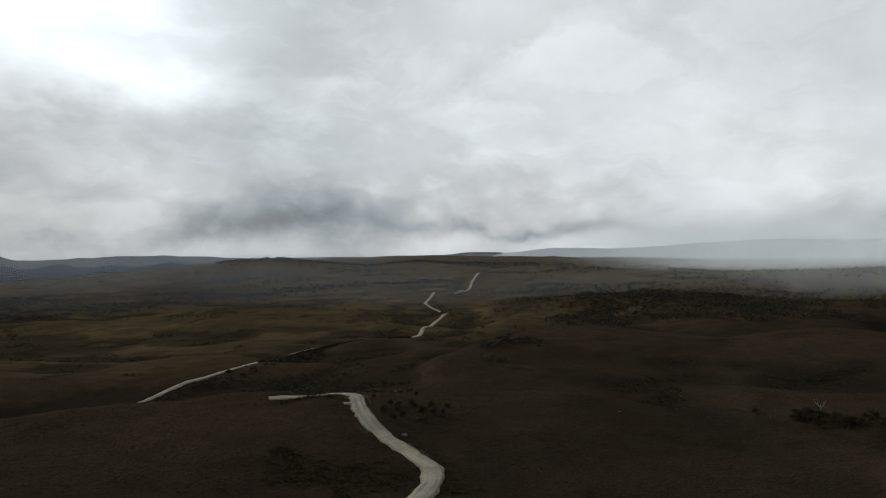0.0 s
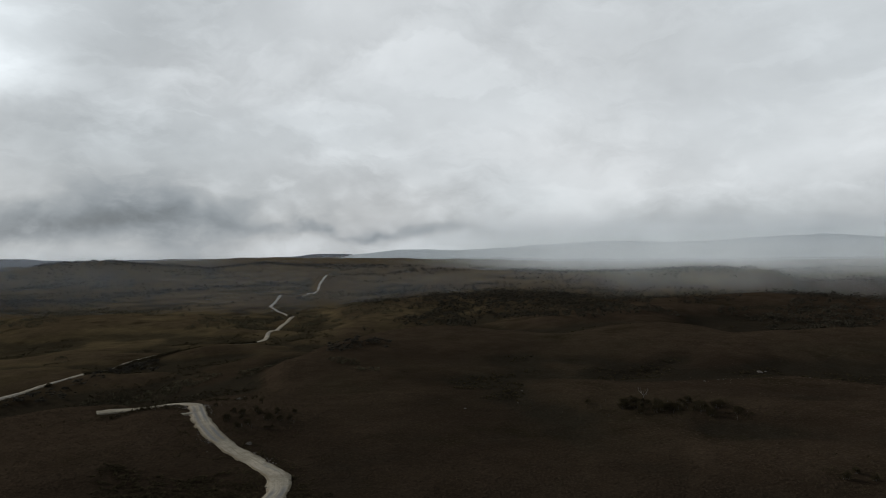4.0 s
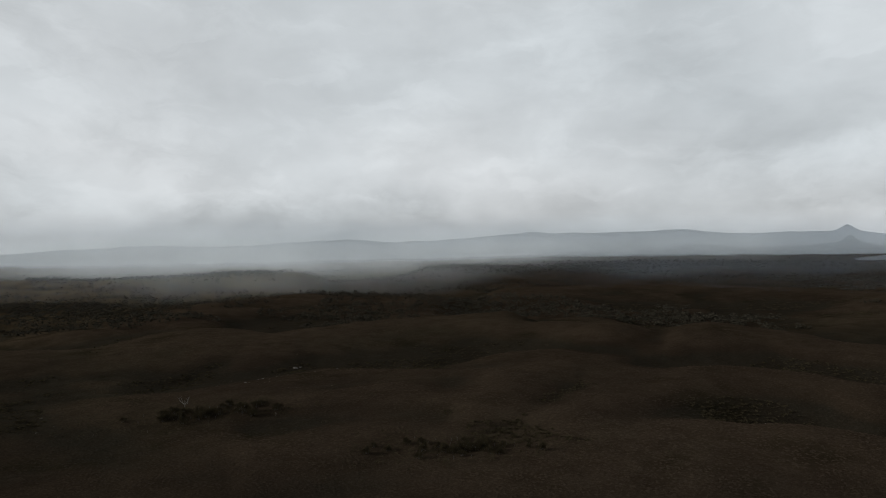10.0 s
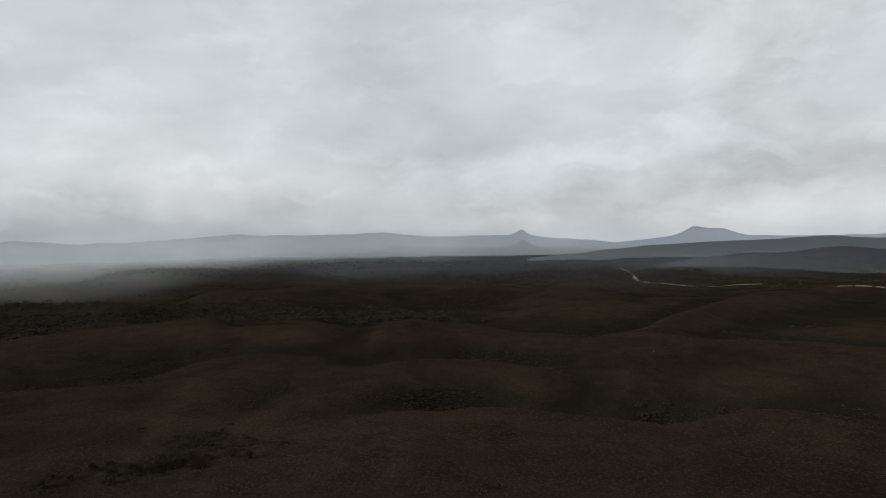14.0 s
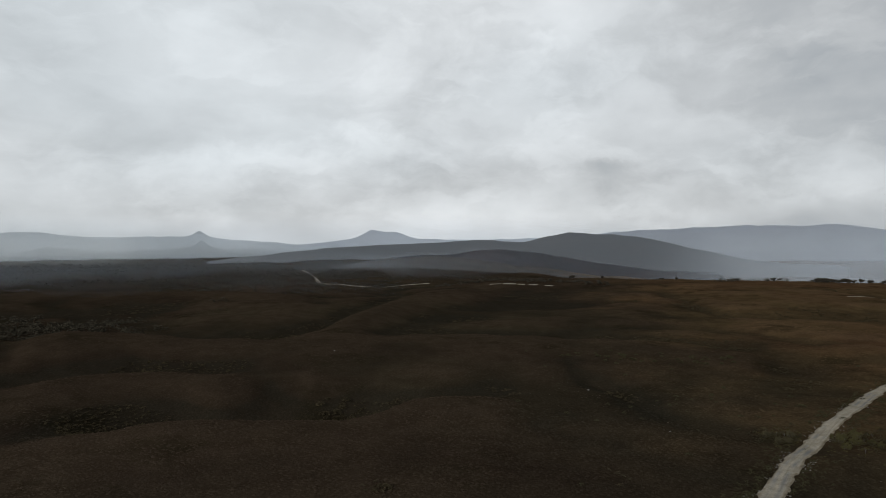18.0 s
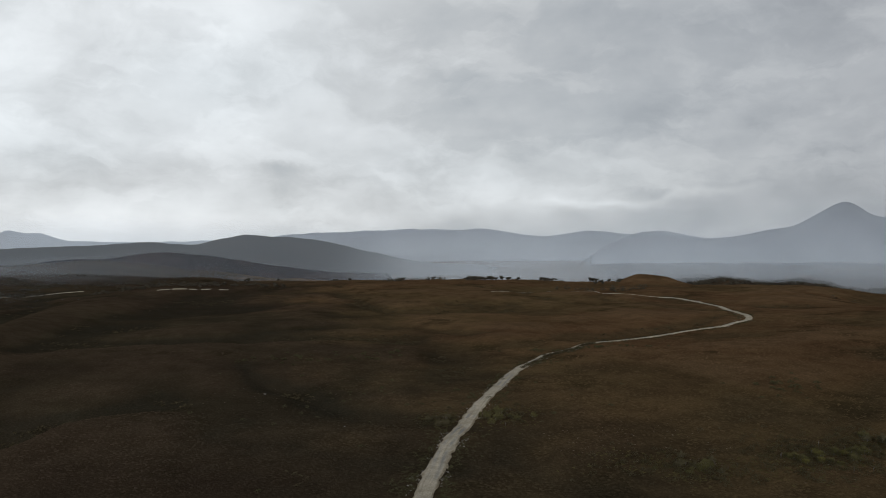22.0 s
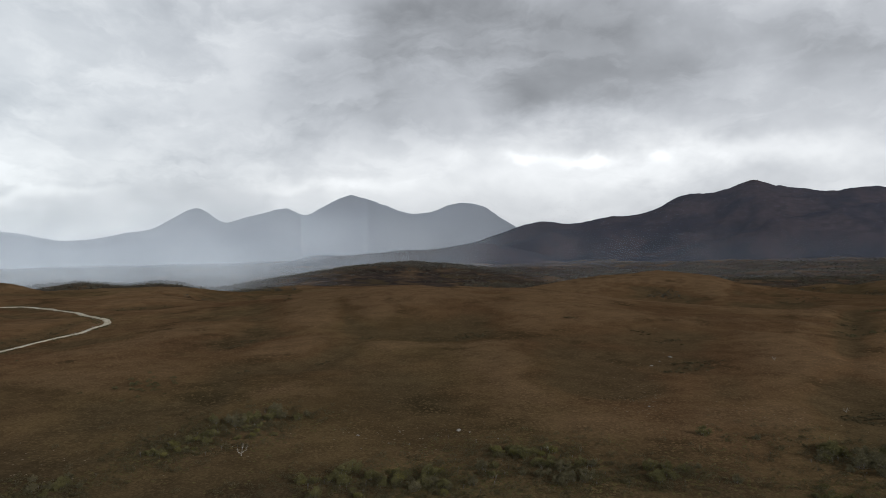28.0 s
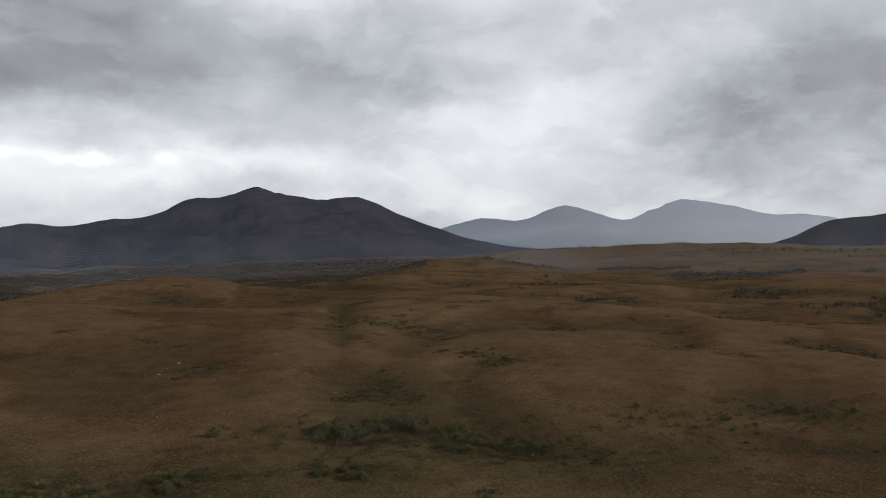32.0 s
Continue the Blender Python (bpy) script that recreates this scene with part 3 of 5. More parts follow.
SCRUB = plain_material("dull_scrub_leaves", (0.058, 0.055, 0.029), (0.098, 0.092, 0.049), 1.6, 0.1)
LEAF_LIME = plain_material("yellow_green_leaves", (0.108, 0.099, 0.036), (0.168, 0.152, 0.058), 1.6, 0.1)
LEAF_GREY = plain_material("grey_green_leaves", (0.090, 0.080, 0.047), (0.145, 0.129, 0.078), 1.6, 0.1)
BARK = plain_material("grey_bark", (0.10, 0.09, 0.08), (0.22, 0.20, 0.18), 6.0, 0.03)
BLEACHED = plain_material("bleached_wood", (0.20, 0.185, 0.165), (0.36, 0.335, 0.30), 5.0, 0.02)
LITTER = plain_material("dead_grass_straw", (0.16, 0.128, 0.088), (0.25, 0.205, 0.150), 5.0, 0.02)
QUARTZ = plain_material("quartzite", (0.16, 0.15, 0.135), (0.33, 0.305, 0.275), 2.5, 0.06)
OLIVE_GRASS = plain_material("olive_grass", (0.080, 0.069, 0.030), (0.132, 0.112, 0.048), 1.2, 0.05)
STRAW = tussock_material()
# blue of the distant haze is painted into the wooded hills' base colour
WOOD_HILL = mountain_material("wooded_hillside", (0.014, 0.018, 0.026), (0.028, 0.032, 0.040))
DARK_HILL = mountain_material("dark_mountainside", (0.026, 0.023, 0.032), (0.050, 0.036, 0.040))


# ---- meshes ----
def grid_mesh(name, xyz, mat, closed=False, uv=None):
    """A mesh from an array of rows x columns x 3; closed joins the last column to the first."""
    rows, cols = xyz.shape[:2]
    me = bpy.data.meshes.new(name)
    me.vertices.add(rows * cols)
    me.vertices.foreach_set("co", xyz.reshape(-1).astype(np.float32))
    i = np.arange(rows - 1)[:, None] * cols
    j = np.arange(cols if closed else cols - 1)[None, :]
    k = (j + 1) % cols
    quads = np.stack([i + j, i + k, i + cols + k, i + cols + j], -1).reshape(-1, 4)
    me.loops.add(quads.size)
    me.polygons.add(len(quads))
    me.loops.foreach_set("vertex_index", quads.reshape(-1).astype(np.int32))
    me.polygons.foreach_set("loop_start", (np.arange(len(quads)) * 4).astype(np.int32))
    if uv is not None:
        lay = me.uv_layers.new(name="UVMap")
        lay.data.foreach_set("uv", uv.reshape(-1, 2)[quads.reshape(-1)].reshape(-1).astype(np.float32))
    me.materials.append(mat)
    me.update(calc_edges=True)
    me.validate()
    me.polygons.foreach_set("use_smooth", np.ones(len(me.polygons), bool))
    return me


def build_ground():
    radii = np.concatenate([[0.01, 10, 20, 30], np.geomspace(40, 4900, 300)])
    az = np.radians(np.arange(0, 360, 0.3))
    x, y = radii[:, None] * np.sin(az), radii[:, None] * np.cos(az)
    x = x + 1.3 * np.exp(-radii / 3)[:, None]
    z = height(x, y)
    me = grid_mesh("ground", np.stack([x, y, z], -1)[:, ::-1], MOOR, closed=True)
    set_hollow_shade(me, hollow_shade(x, y)[:, ::-1].reshape(-1))
    return tagged(new("ground", me), "rolling brown buttongrass moorland with low rises and hollows", "moorland", kind="structure")


def ribbon(name, points, width, label, lift=0.16, wobble=0.25, taper=0.8):
    """A gravel road draped over the land along bearings and distances, with crumbling edges."""
    pts = [Vector((r * math.sin(radians(a)), r * math.cos(radians(a)), 0)) for a, r in points]
    ext = [2 * pts[0] - pts[1]] + pts + [2 * pts[-1] - pts[-2]]
    line = []
    for k in range(1, len(ext) - 2):
        n = max(3, int((ext[k + 1] - ext[k]).length / 0.7))
        for s in range(n):
            u = s / n
            a, b, c, d = ext[k - 1:k + 3]
            line.append(0.5 * ((2 * b) + (c - a) * u + (2 * a - 5 * b + 4 * c - d) * u * u + (3 * b - a - 3 * c + d) * u ** 3))
    line.append(pts[-1])
    L = np.array([(p.x, p.y) for p in line])
    tang = np.gradient(L, axis=0)
    tang /= np.maximum(np.linalg.norm(tang, axis=1, keepdims=True), 1e-6)
    nor = np.stack([tang[:, 1], -tang[:, 0]], -1)
    offs = np.array([-0.62, -0.5, -0.3, 0.0, 0.3, 0.5, 0.62])
    drop = np.array([-0.9, -0.04, 0.0, 0.05, 0.0, -0.04, -0.9])
    arc = np.concatenate([[0], np.cumsum(np.linalg.norm(np.diff(L, axis=0), axis=1))])
    edge_l = 1 + wobble * 0.5 * value_noise(arc / 9.0, arc * 0 + 3, 4) + 0.20 * value_noise(arc / 1.5, arc * 0, 5)
    edge_r = 1 + wobble * 0.5 * value_noise(arc / 10.0, arc * 0 + 9, 6) + 0.20 * value_noise(arc / 1.7, arc * 0, 7)
    width = width * np.interp(np.linalg.norm(L, axis=1), [190, 260], [1.0, taper])
    rows = []
    for k, o in enumerate(offs):
        e = np.where(o < 0, edge_l, edge_r) if abs(o) > 0.4 else 1.0
        rows.append(L + nor * (o * width * e)[:, None])
    XY = np.stack(rows, 1)
    zc = height(XY[..., 0], XY[..., 1])
    top = np.maximum(zc[:, 1:-1].max(1), zc[:, 3])
    ker = np.ones(11) / 11
    top = np.convolve(np.pad(top, 5, "edge"), ker, "valid")
    Z = 0.5 * zc + 0.5 * top[:, None]
    Z = np.maximum(Z, zc) + lift + drop
    uv = np.stack([np.broadcast_to(np.clip(offs + 0.5, 0, 1), Z.shape), np.broadcast_to(arc[:, None] / 5, Z.shape)], -1)
    me = grid_mesh(name, np.concatenate([XY, Z[..., None]], -1), GRAVEL, uv=uv)
    return tagged(new(name, me), label, "gravel road", kind="structure")


def ridge_range(name, az0, az1, r, depth, peaks, label, mat, rough=1.0, floor=0.0, power=1.5, seed=1, base=-60, haze=0.0, rim=0.02, tint=(0.80, 0.87, 1.0), knob=None, soft=0.9995):
    """A range of hills across the view: each peak is a bearing, an elevation of its top and half-widths to either side."""
    cols = int((az1 - az0) / 0.12)
    az = np.linspace(az0, az1, cols)
    el = np.full(cols, float(floor))
    acc = np.zeros(cols)
    for a, e, wl, wr in peaks:
        w = np.where(az < a, wl, wr)
        acc += np.maximum(e - floor, 0.01) ** 3 * np.exp(-3 * np.abs((az - a) / w) ** power)
    el = floor + acc ** (1 / 3)
    smooth = el
    el = el + 0.05 * fbm(az, az * 0, 1.6, 5, seed)
    el = el + 0.03 * np.maximum(el, 0) * fbm(az, az * 0, 2.4, 5, seed + 20, 0.6)
    ends = np.clip((az - az0) / 2.0, 0, 1) * np.clip((az1 - az) / 2.0, 0, 1)
    t = np.linspace(-1, 0.6, 49)
    R = r + t[:, None] * depth
    A = np.radians(az)[None, :]
    X, Y = R * np.sin(A), R * np.cos(A)
    top = EYE + r * np.tan(np.radians(el))
    spur = fbm(X, Y, depth * 0.45, 5, seed)
    prof = np.where(t < 0, (1 + t) ** 1.15, np.clip(1 - 1.4 * t, 0, 1))
    prof = prof[:, None]
    z = base + (top[None, :] - base) * prof * ends
    z = z - (top - EYE - r * np.tan(np.radians(smooth)))[None, :] * ends * (prof - prof ** 6)
    z = z + rough * (top[None, :] - base) * 0.16 * spur * (prof * (1 - prof) * 4) + rough * 0.6 * fbm(X, Y, 110, 3, seed + 7) * prof
    if knob:
        z = z + r * math.tan(radians(knob[1])) * np.exp(-((az - knob[0]) / knob[2]) ** 2)[None, :] * prof ** 9
    me = grid_mesh(name, np.stack([X, Y, z], -1)[:, ::-1], mat)
    ob = tagged(new(name, me), label, "mountain" if el.max() > 2 else "hill", "mountains round the moor")
    if haze > 0:
        rv, n = r - depth * 1.02, 12
        v = np.linspace(0, 1, n)
        crest = (base + (top - base) * ends - EYE) / r
        z1 = EYE + rv * (crest + math.tan(radians(rim)))
        gx, gy = rv * np.sin(np.radians(az)), rv * np.cos(np.radians(az))
        z0 = np.full(cols, base - 20.0)
        Z = z0[None] + (z1 - z0)[None] * v[:, None]
        xyz = np.stack([np.broadcast_to(gx, Z.shape), np.broadcast_to(gy, Z.shape), Z], -1)
        uv = np.stack([np.broadcast_to(np.linspace(0, 1, cols), Z.shape), np.broadcast_to(v[:, None], Z.shape)], -1)
        veil = tagged(new("haze", grid_mesh("haze", xyz, mist_material("haze", haze, 2.0 / r, seed * 7.0, top=soft, ends=0.03, tint=tint, foot=0.05, even=0.85, forward=False), uv=uv)), "pale rain haze in front of the hills", "haze", kind="stuff")
        veil.visible_shadow = False
    return ob


def mist(name, r, az0, az1, top, density, label, seed=0.0, sink=2.0, tint=(0.92, 0.96, 0.98)):
    """A curved veil of drizzle at a distance, from the land up to an elevation."""
    n, k = 240, 20
    az = np.radians(np.linspace(az0, az1, n))
    v = np.linspace(0, 1, k)
    rr = r * (1 + 0.05 * np.sin(az * 9 + seed) + 0.02 * np.sin(az * 31 + seed))
    gx, gy = rr * np.sin(az), rr * np.cos(az)
    z0 = height(gx, gy) - sink
    z1 = np.maximum(EYE + r * math.tan(radians(top)), z0 + 10)
    X, Y = np.broadcast_to(gx, (k, n)), np.broadcast_to(gy, (k, n))
    Z = z0[None, :] + (z1 - z0)[None, :] * v[:, None]
    U = np.broadcast_to(np.linspace(0, 1, n), (k, n))
    V = np.broadcast_to(v[:, None], (k, n))
    me = grid_mesh(name, np.stack([X, Y, Z], -1), mist_material(name, density, size=3.0 / r, seed=seed, tint=tint, foot=0.1 if r >= 800 and az0 >= 98 else 0.35), uv=np.stack([U, V], -1))
    ob = tagged(new(name, me), label, "mist", kind="stuff")
    ob.visible_shadow = False
    return ob


build_ground()

# ---- far hills and mountains ----
ridge_range("mountain_range", 136, 184, 4000, 900, [(140.9, 1.04, 2.2, 5.8), (150.6, 1.0, 5.1, 2.2), (155.0, 2.82, 4.0, 2.3), (161.6, 2.77, 7.0, 2.2), (166.9, 4.0, 5.4, 6.1), (176.4, 3.28, 7.1, 4.6)],
            "rain-veiled grey mountain range with rounded summits", BLUE_HILL, floor=-0.3, power=1.7, seed=2, haze=0.60)
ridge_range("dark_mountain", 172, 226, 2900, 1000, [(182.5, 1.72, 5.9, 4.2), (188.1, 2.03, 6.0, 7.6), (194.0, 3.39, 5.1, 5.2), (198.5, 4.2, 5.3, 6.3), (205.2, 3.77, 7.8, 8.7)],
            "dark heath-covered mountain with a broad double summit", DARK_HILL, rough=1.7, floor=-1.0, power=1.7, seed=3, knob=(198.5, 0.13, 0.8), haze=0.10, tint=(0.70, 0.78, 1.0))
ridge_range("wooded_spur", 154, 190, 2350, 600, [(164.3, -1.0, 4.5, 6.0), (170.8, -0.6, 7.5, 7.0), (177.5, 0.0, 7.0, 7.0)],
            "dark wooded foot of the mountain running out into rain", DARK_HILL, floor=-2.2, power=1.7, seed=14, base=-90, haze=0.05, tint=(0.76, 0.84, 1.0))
ridge_range("blue_mountain_range", 208, 262, 4300, 900, [(216.7, 1.87, 4.7, 5.4), (223.4, 2.74, 4.5, 5.7), (230.2, 1.45, 2.2, 3.1), (232.5, 3.0, 4.2, 8.0), (241, 1.51, 3.4, 4.1)],
            "distant blue-grey mountain range under cloud", BLUE_HILL, power=1.7, seed=4, haze=0.68)
ridge_range("brown_hill", 236, 275, 2700, 700, [(243.4, 1.19, 3.7, 13.8), (250, 2.0, 6.6, 9)], "brown moorland hill rising to a rounded shoulder", DARK_HILL, floor=-1.0, power=1.7, seed=5, haze=0.06)
ridge_range("mesa_ridge", 3, 92, 4500, 700, [(9.1, -0.4, 3.5, 6.3), (26.2, 0.13, 14.5, 7), (40.8, 0.54, 15.5, 8.1), (56.3, 0.93, 15.3, 14), (67.5, 0.94, 11.3, 7.7), (79.2, 0.78, 1.0, 1.0), (77.2, 0.79, 13.4, 16)],
            "long flat-topped ridge faint behind drizzle", BLUE_HILL, floor=-1.0, power=1.7, seed=6, haze=0.74, tint=(0.84, 0.93, 1.0))
ridge_range("far_peaks", 82, 150, 4700, 500, [(92.7, 1.15, 1.6, 2.0), (94.6, 0.95, 2.0, 1.8), (92, 0.62, 6.0, 20), (115.5, 0.9, 16, 16), (123.5, 1.3, 16, 5.8), (128.1, 1.33, 4.6, 6.5), (136.5, 1.17, 4.7, 7.9), (141.9, 0.95, 2.2, 4.9)],
            "faint blue tableland on the horizon", BLUE_HILL, floor=-0.3, power=1.6, seed=7, haze=0.76)
ridge_range("rounded_hill", 78, 130, 2600, 700, [(94.1, 0.09, 13.5, 9.6), (101.9, 0.42, 7.6, 5.1), (108.7, 0.93, 5.9, 5.0), (112.8, 0.68, 4.6, 7.6)], "grey-brown rounded hill beyond the moor", BLUE_HILL, floor=-1.6, power=1.9, seed=8, haze=0.32, rim=0.004, soft=0.998, tint=(0.86, 0.92, 1.0))
ridge_range("low_hill", 88, 122, 1900, 400, [(96.8, -0.61, 6.7, 5.0), (102.4, -0.22, 5.4, 10)], "low dark heath hill", DARK_HILL, floor=-2.2, power=1.9, seed=9, base=-80, haze=0.16, rim=0.004, soft=0.998, tint=(0.86, 0.92, 1.0))
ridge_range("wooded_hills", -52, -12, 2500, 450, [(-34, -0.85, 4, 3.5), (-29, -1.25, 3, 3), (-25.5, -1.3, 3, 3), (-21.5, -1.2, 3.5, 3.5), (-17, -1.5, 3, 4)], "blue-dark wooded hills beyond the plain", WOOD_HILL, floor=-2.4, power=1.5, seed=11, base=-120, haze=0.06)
ridge_range("horizon_ridge", -60, 12, 4600, 500, [(-33.7, -0.33, 2.2, 2.5), (-22.8, -0.68, 14.8, 12.5), (-9.2, -1.0, 8.7, 9.8), (3.7, -0.67, 8, 6.5)], "low blue ridge on the horizon", BLUE_HILL, floor=-1.6, power=1.7, seed=10, base=-150, haze=0.20)

# ---- roads ----
ROAD_ONE = [(-9, 74), (-4.5, 82), (-1.9, 91.1), (-1, 97), (-1.2, 102.1), (-2.2, 106), (-3.3, 111), (-4.5, 116), (-5.8, 122), (-6.8, 131.1), (-7.2, 142),
            (-7.5, 147.1), (-8.6, 150.1), (-10.4, 149.1), (-12.6, 150.1), (-14.2, 150)]
ROAD_TWO = [(-25, 231), (-23, 237.5), (-21.9, 242.1), (-20.9, 246), (-19.5, 251.1), (-18, 258.1), (-16.2, 264.3), (-14.2, 276.5), (-13.1, 286.2),
            (-11.1, 296.2), (-7, 312), (-2.5, 331.7), (-1.7, 359.2), (-0.9, 380.1), (0.4, 425), (-0.3, 490.2), (-1.1, 516.3), (-1.4, 542.3),
            (0.5, 615.2), (2, 668), (2.3, 710.3), (3, 900)]
ROAD_THREE = [(121, 78), (122.2, 86), (123, 94.3), (123.8, 104), (125.2, 121.5), (127, 141), (128.5, 158.5), (130.8, 192), (132.9, 215.5), (134.5, 226),
              (136, 237.1), (139.1, 251.6), (142.8, 271.3), (145.8, 284.6), (147.6, 297.8), (148.5, 311.8), (147.8, 340.8), (146.5, 366.3), (145, 408),
              (143.3, 436), (142, 439)]
ribbon("gravel_road", ROAD_ONE, 3.1, "pale gravel track winding over the moor to a sharp bend")
ribbon("gravel_road", ROAD_TWO, 3.0, "pale gravel track crossing the wide plain, broken by dips", wobble=0.35)
ribbon("gravel_road", ROAD_THREE, 2.9, "pale gravel track running across the moor to a far bend")
ribbon("gravel_road", [(142, 439), (139.2, 440), (135.6, 462), (132, 456), (128.7, 440)], 1.8, "thin pale track half hidden by heath on the plateau", lift=0.02, wobble=0.9)
ribbon("gravel_patch", [(-7.3, 137.3), (-7.8, 137.1), (-8.3, 136.7)], 1.1, "pale gravel spilled beside the sharp bend", wobble=0.6)
ribbon("gravel_road", [(87.0, 1090), (87.4, 985), (87.9, 905), (88.2, 760), (88.35, 700), (89.2, 650), (90.2, 628), (92, 620), (94, 640), (95.6, 647), (97.4, 648)], 3.6, "distant pale gravel track on the dark heath", lift=0.1, wobble=0.6, taper=1.0)
for az0, r0, az1, r1, width in ((102.4, 525, 103.3, 523.5, 3.0), (103.5, 523, 104.5, 521, 4.5), (104.7, 520, 105.3, 517.5, 2.5), (105.6, 516.5, 106.3, 513.5, 3.0), (106.9, 510.5, 107.6, 507, 2.0)):
    ribbon("gravel_clearing", [(az0, r0), ((az0 + az1) / 2, (r0 + r1) / 2), (az1, r1)], width, "bare white gravel on the plateau edge", lift=0.05, wobble=1.0, taper=1.0)
ribbon("gravel_patch", [(-9.9, 1010), (-9.6, 1050), (-8.9, 1066)], 5.0, "bare white gravel patch on a far rise", wobble=0.5)


# ---- plants, stones ----
def part(name, bm, mat, parent, label=""):
    me = bpy.data.meshes.new(name)
    bm.to_mesh(me)
    bm.free()
    me.materials.append(mat)
    ob = new(name, me)
    ob.parent = parent
    if label:
        ob["label"] = label
    return ob


def leaf_clump(bm, rng, centre, radius, count, size, flat=0.8):
    """Many small bent leaf sprays spread through a rounded clump."""
    for _ in range(count):
        d = Vector((rng.gauss(0, 1), rng.gauss(0, 1), rng.gauss(0.25, 1)))
        d.normalize()
        p = centre + Vector((d.x, d.y, d.z * flat)) * radius * rng.uniform(0.55, 1.05)
        side = d.cross(Vector((rng.uniform(-1, 1), rng.uniform(-1, 1), rng.uniform(-1, 1)))).normalized()
        up = (d + Vector((0, 0, 0.5))).normalized()
        w, h = size * rng.uniform(0.6, 1.2), size * rng.uniform(0.8, 1.6)
        a = bm.verts.new(p - side * w * 0.5 - up * h * 0.3)
        b = bm.verts.new(p + side * w * 0.5 - up * h * 0.3)
        c = bm.verts.new(p + side * w * 0.3 + up * h * 0.6 + d * h * 0.2)
        e = bm.verts.new(p - side * w * 0.3 + up * h * 0.5)
        bm.faces.new((a, b, c))
        bm.faces.new((a, c, e))


def limb(bm, a, b, ra, rb, sides=5):
    """A tapered stick from a to b."""
    axis = (b - a).normalized()
    u = axis.orthogonal().normalized()
    v = axis.cross(u)
    ring = []
    for p, r in ((a, ra), (b, rb)):
        ring.append([bm.verts.new(p + (u * math.cos(t) + v * math.sin(t)) * r) for t in (2 * math.pi * k / sides for k in range(sides))])
    for k in range(sides):
        bm.faces.new((ring[0][k], ring[0][(k + 1) % sides], ring[1][(k + 1) % sides], ring[1][k]))
    bm.faces.new(ring[1])


def empty(name, label, category, group=""):
    return tagged(new(name), label, category, group)


def make_shrub(seed, mat, label, group, tall=1.0):
    """A heath shrub about 2 m across: many thin upright stems, each with ragged tufts of small leaves, and gaps between them."""
    rng = random.Random(seed)
    ob = empty("shrub", label, "shrub", group)
    stems, leaves = bmesh.new(), bmesh.new()
    count = rng.randint(9, 13)
    for k in range(count):
        t = 2 * math.pi * k / count + rng.uniform(-0.5, 0.5)
        out = rng.uniform(0.1, 0.95)
        top = Vector((math.cos(t) * out, math.sin(t) * out, rng.uniform(0.8, 1.75) * tall * (1.15 - 0.4 * out)))
        base = Vector((math.cos(t) * out * 0.5, math.sin(t) * out * 0.5, -0.15))
        bend = base.lerp(top, 0.55) + Vector((rng.uniform(-0.1, 0.1), rng.uniform(-0.1, 0.1), 0))
        limb(stems, base, bend, 0.035, 0.024, 4)
        limb(stems, bend, top, 0.024, 0.010, 4)
        for share in (0.55, 0.8, 1.0):
            spotted = bend.lerp(top, share) + Vector((rng.uniform(-0.16, 0.16), rng.uniform(-0.16, 0.16), 0))
            leaf_clump(leaves, rng, spotted, rng.uniform(0.16, 0.32), 34, 0.085, 1.25)
    leaf_clump(leaves, rng, Vector((0, 0, 0.3 * tall)), 0.75, 110, 0.10, 0.5)
    part("stem", stems, BARK, ob)
    part("foliage", leaves, mat, ob)
    return ob


def make_tree(seed, label, group):
    """A small wind-shaped tree: a short forked trunk under a dense, uneven, flat-topped crown."""
    rng = random.Random(seed)
    ob = empty("tree", label, "tree", group)
    wood, leaves = bmesh.new(), bmesh.new()
    fork = Vector((rng.uniform(-0.2, 0.2), rng.uniform(-0.2, 0.2), 0.8))
    limb(wood, Vector((0, 0, -0.4)), fork, 0.16, 0.11, 6)
    for k in range(9):
        t = 2 * math.pi * k / 9 + rng.uniform(-0.5, 0.5)
        out = rng.uniform(0.4, 2.1)
        top = Vector((math.cos(t) * out, math.sin(t) * out, rng.uniform(1.2, 2.9)))
        limb(wood, fork, top, 0.08, 0.03, 5)
        leaf_clump(leaves, rng, top, rng.uniform(0.6, 1.0), 80, 0.3, 0.65)
        leaf_clump(leaves, rng, fork.lerp(top, 0.6), rng.uniform(0.4, 0.7), 40, 0.28, 0.7)
    part("trunk", wood, BARK, ob)
    part("crown", leaves, DARK_BUSH, ob)
    return ob


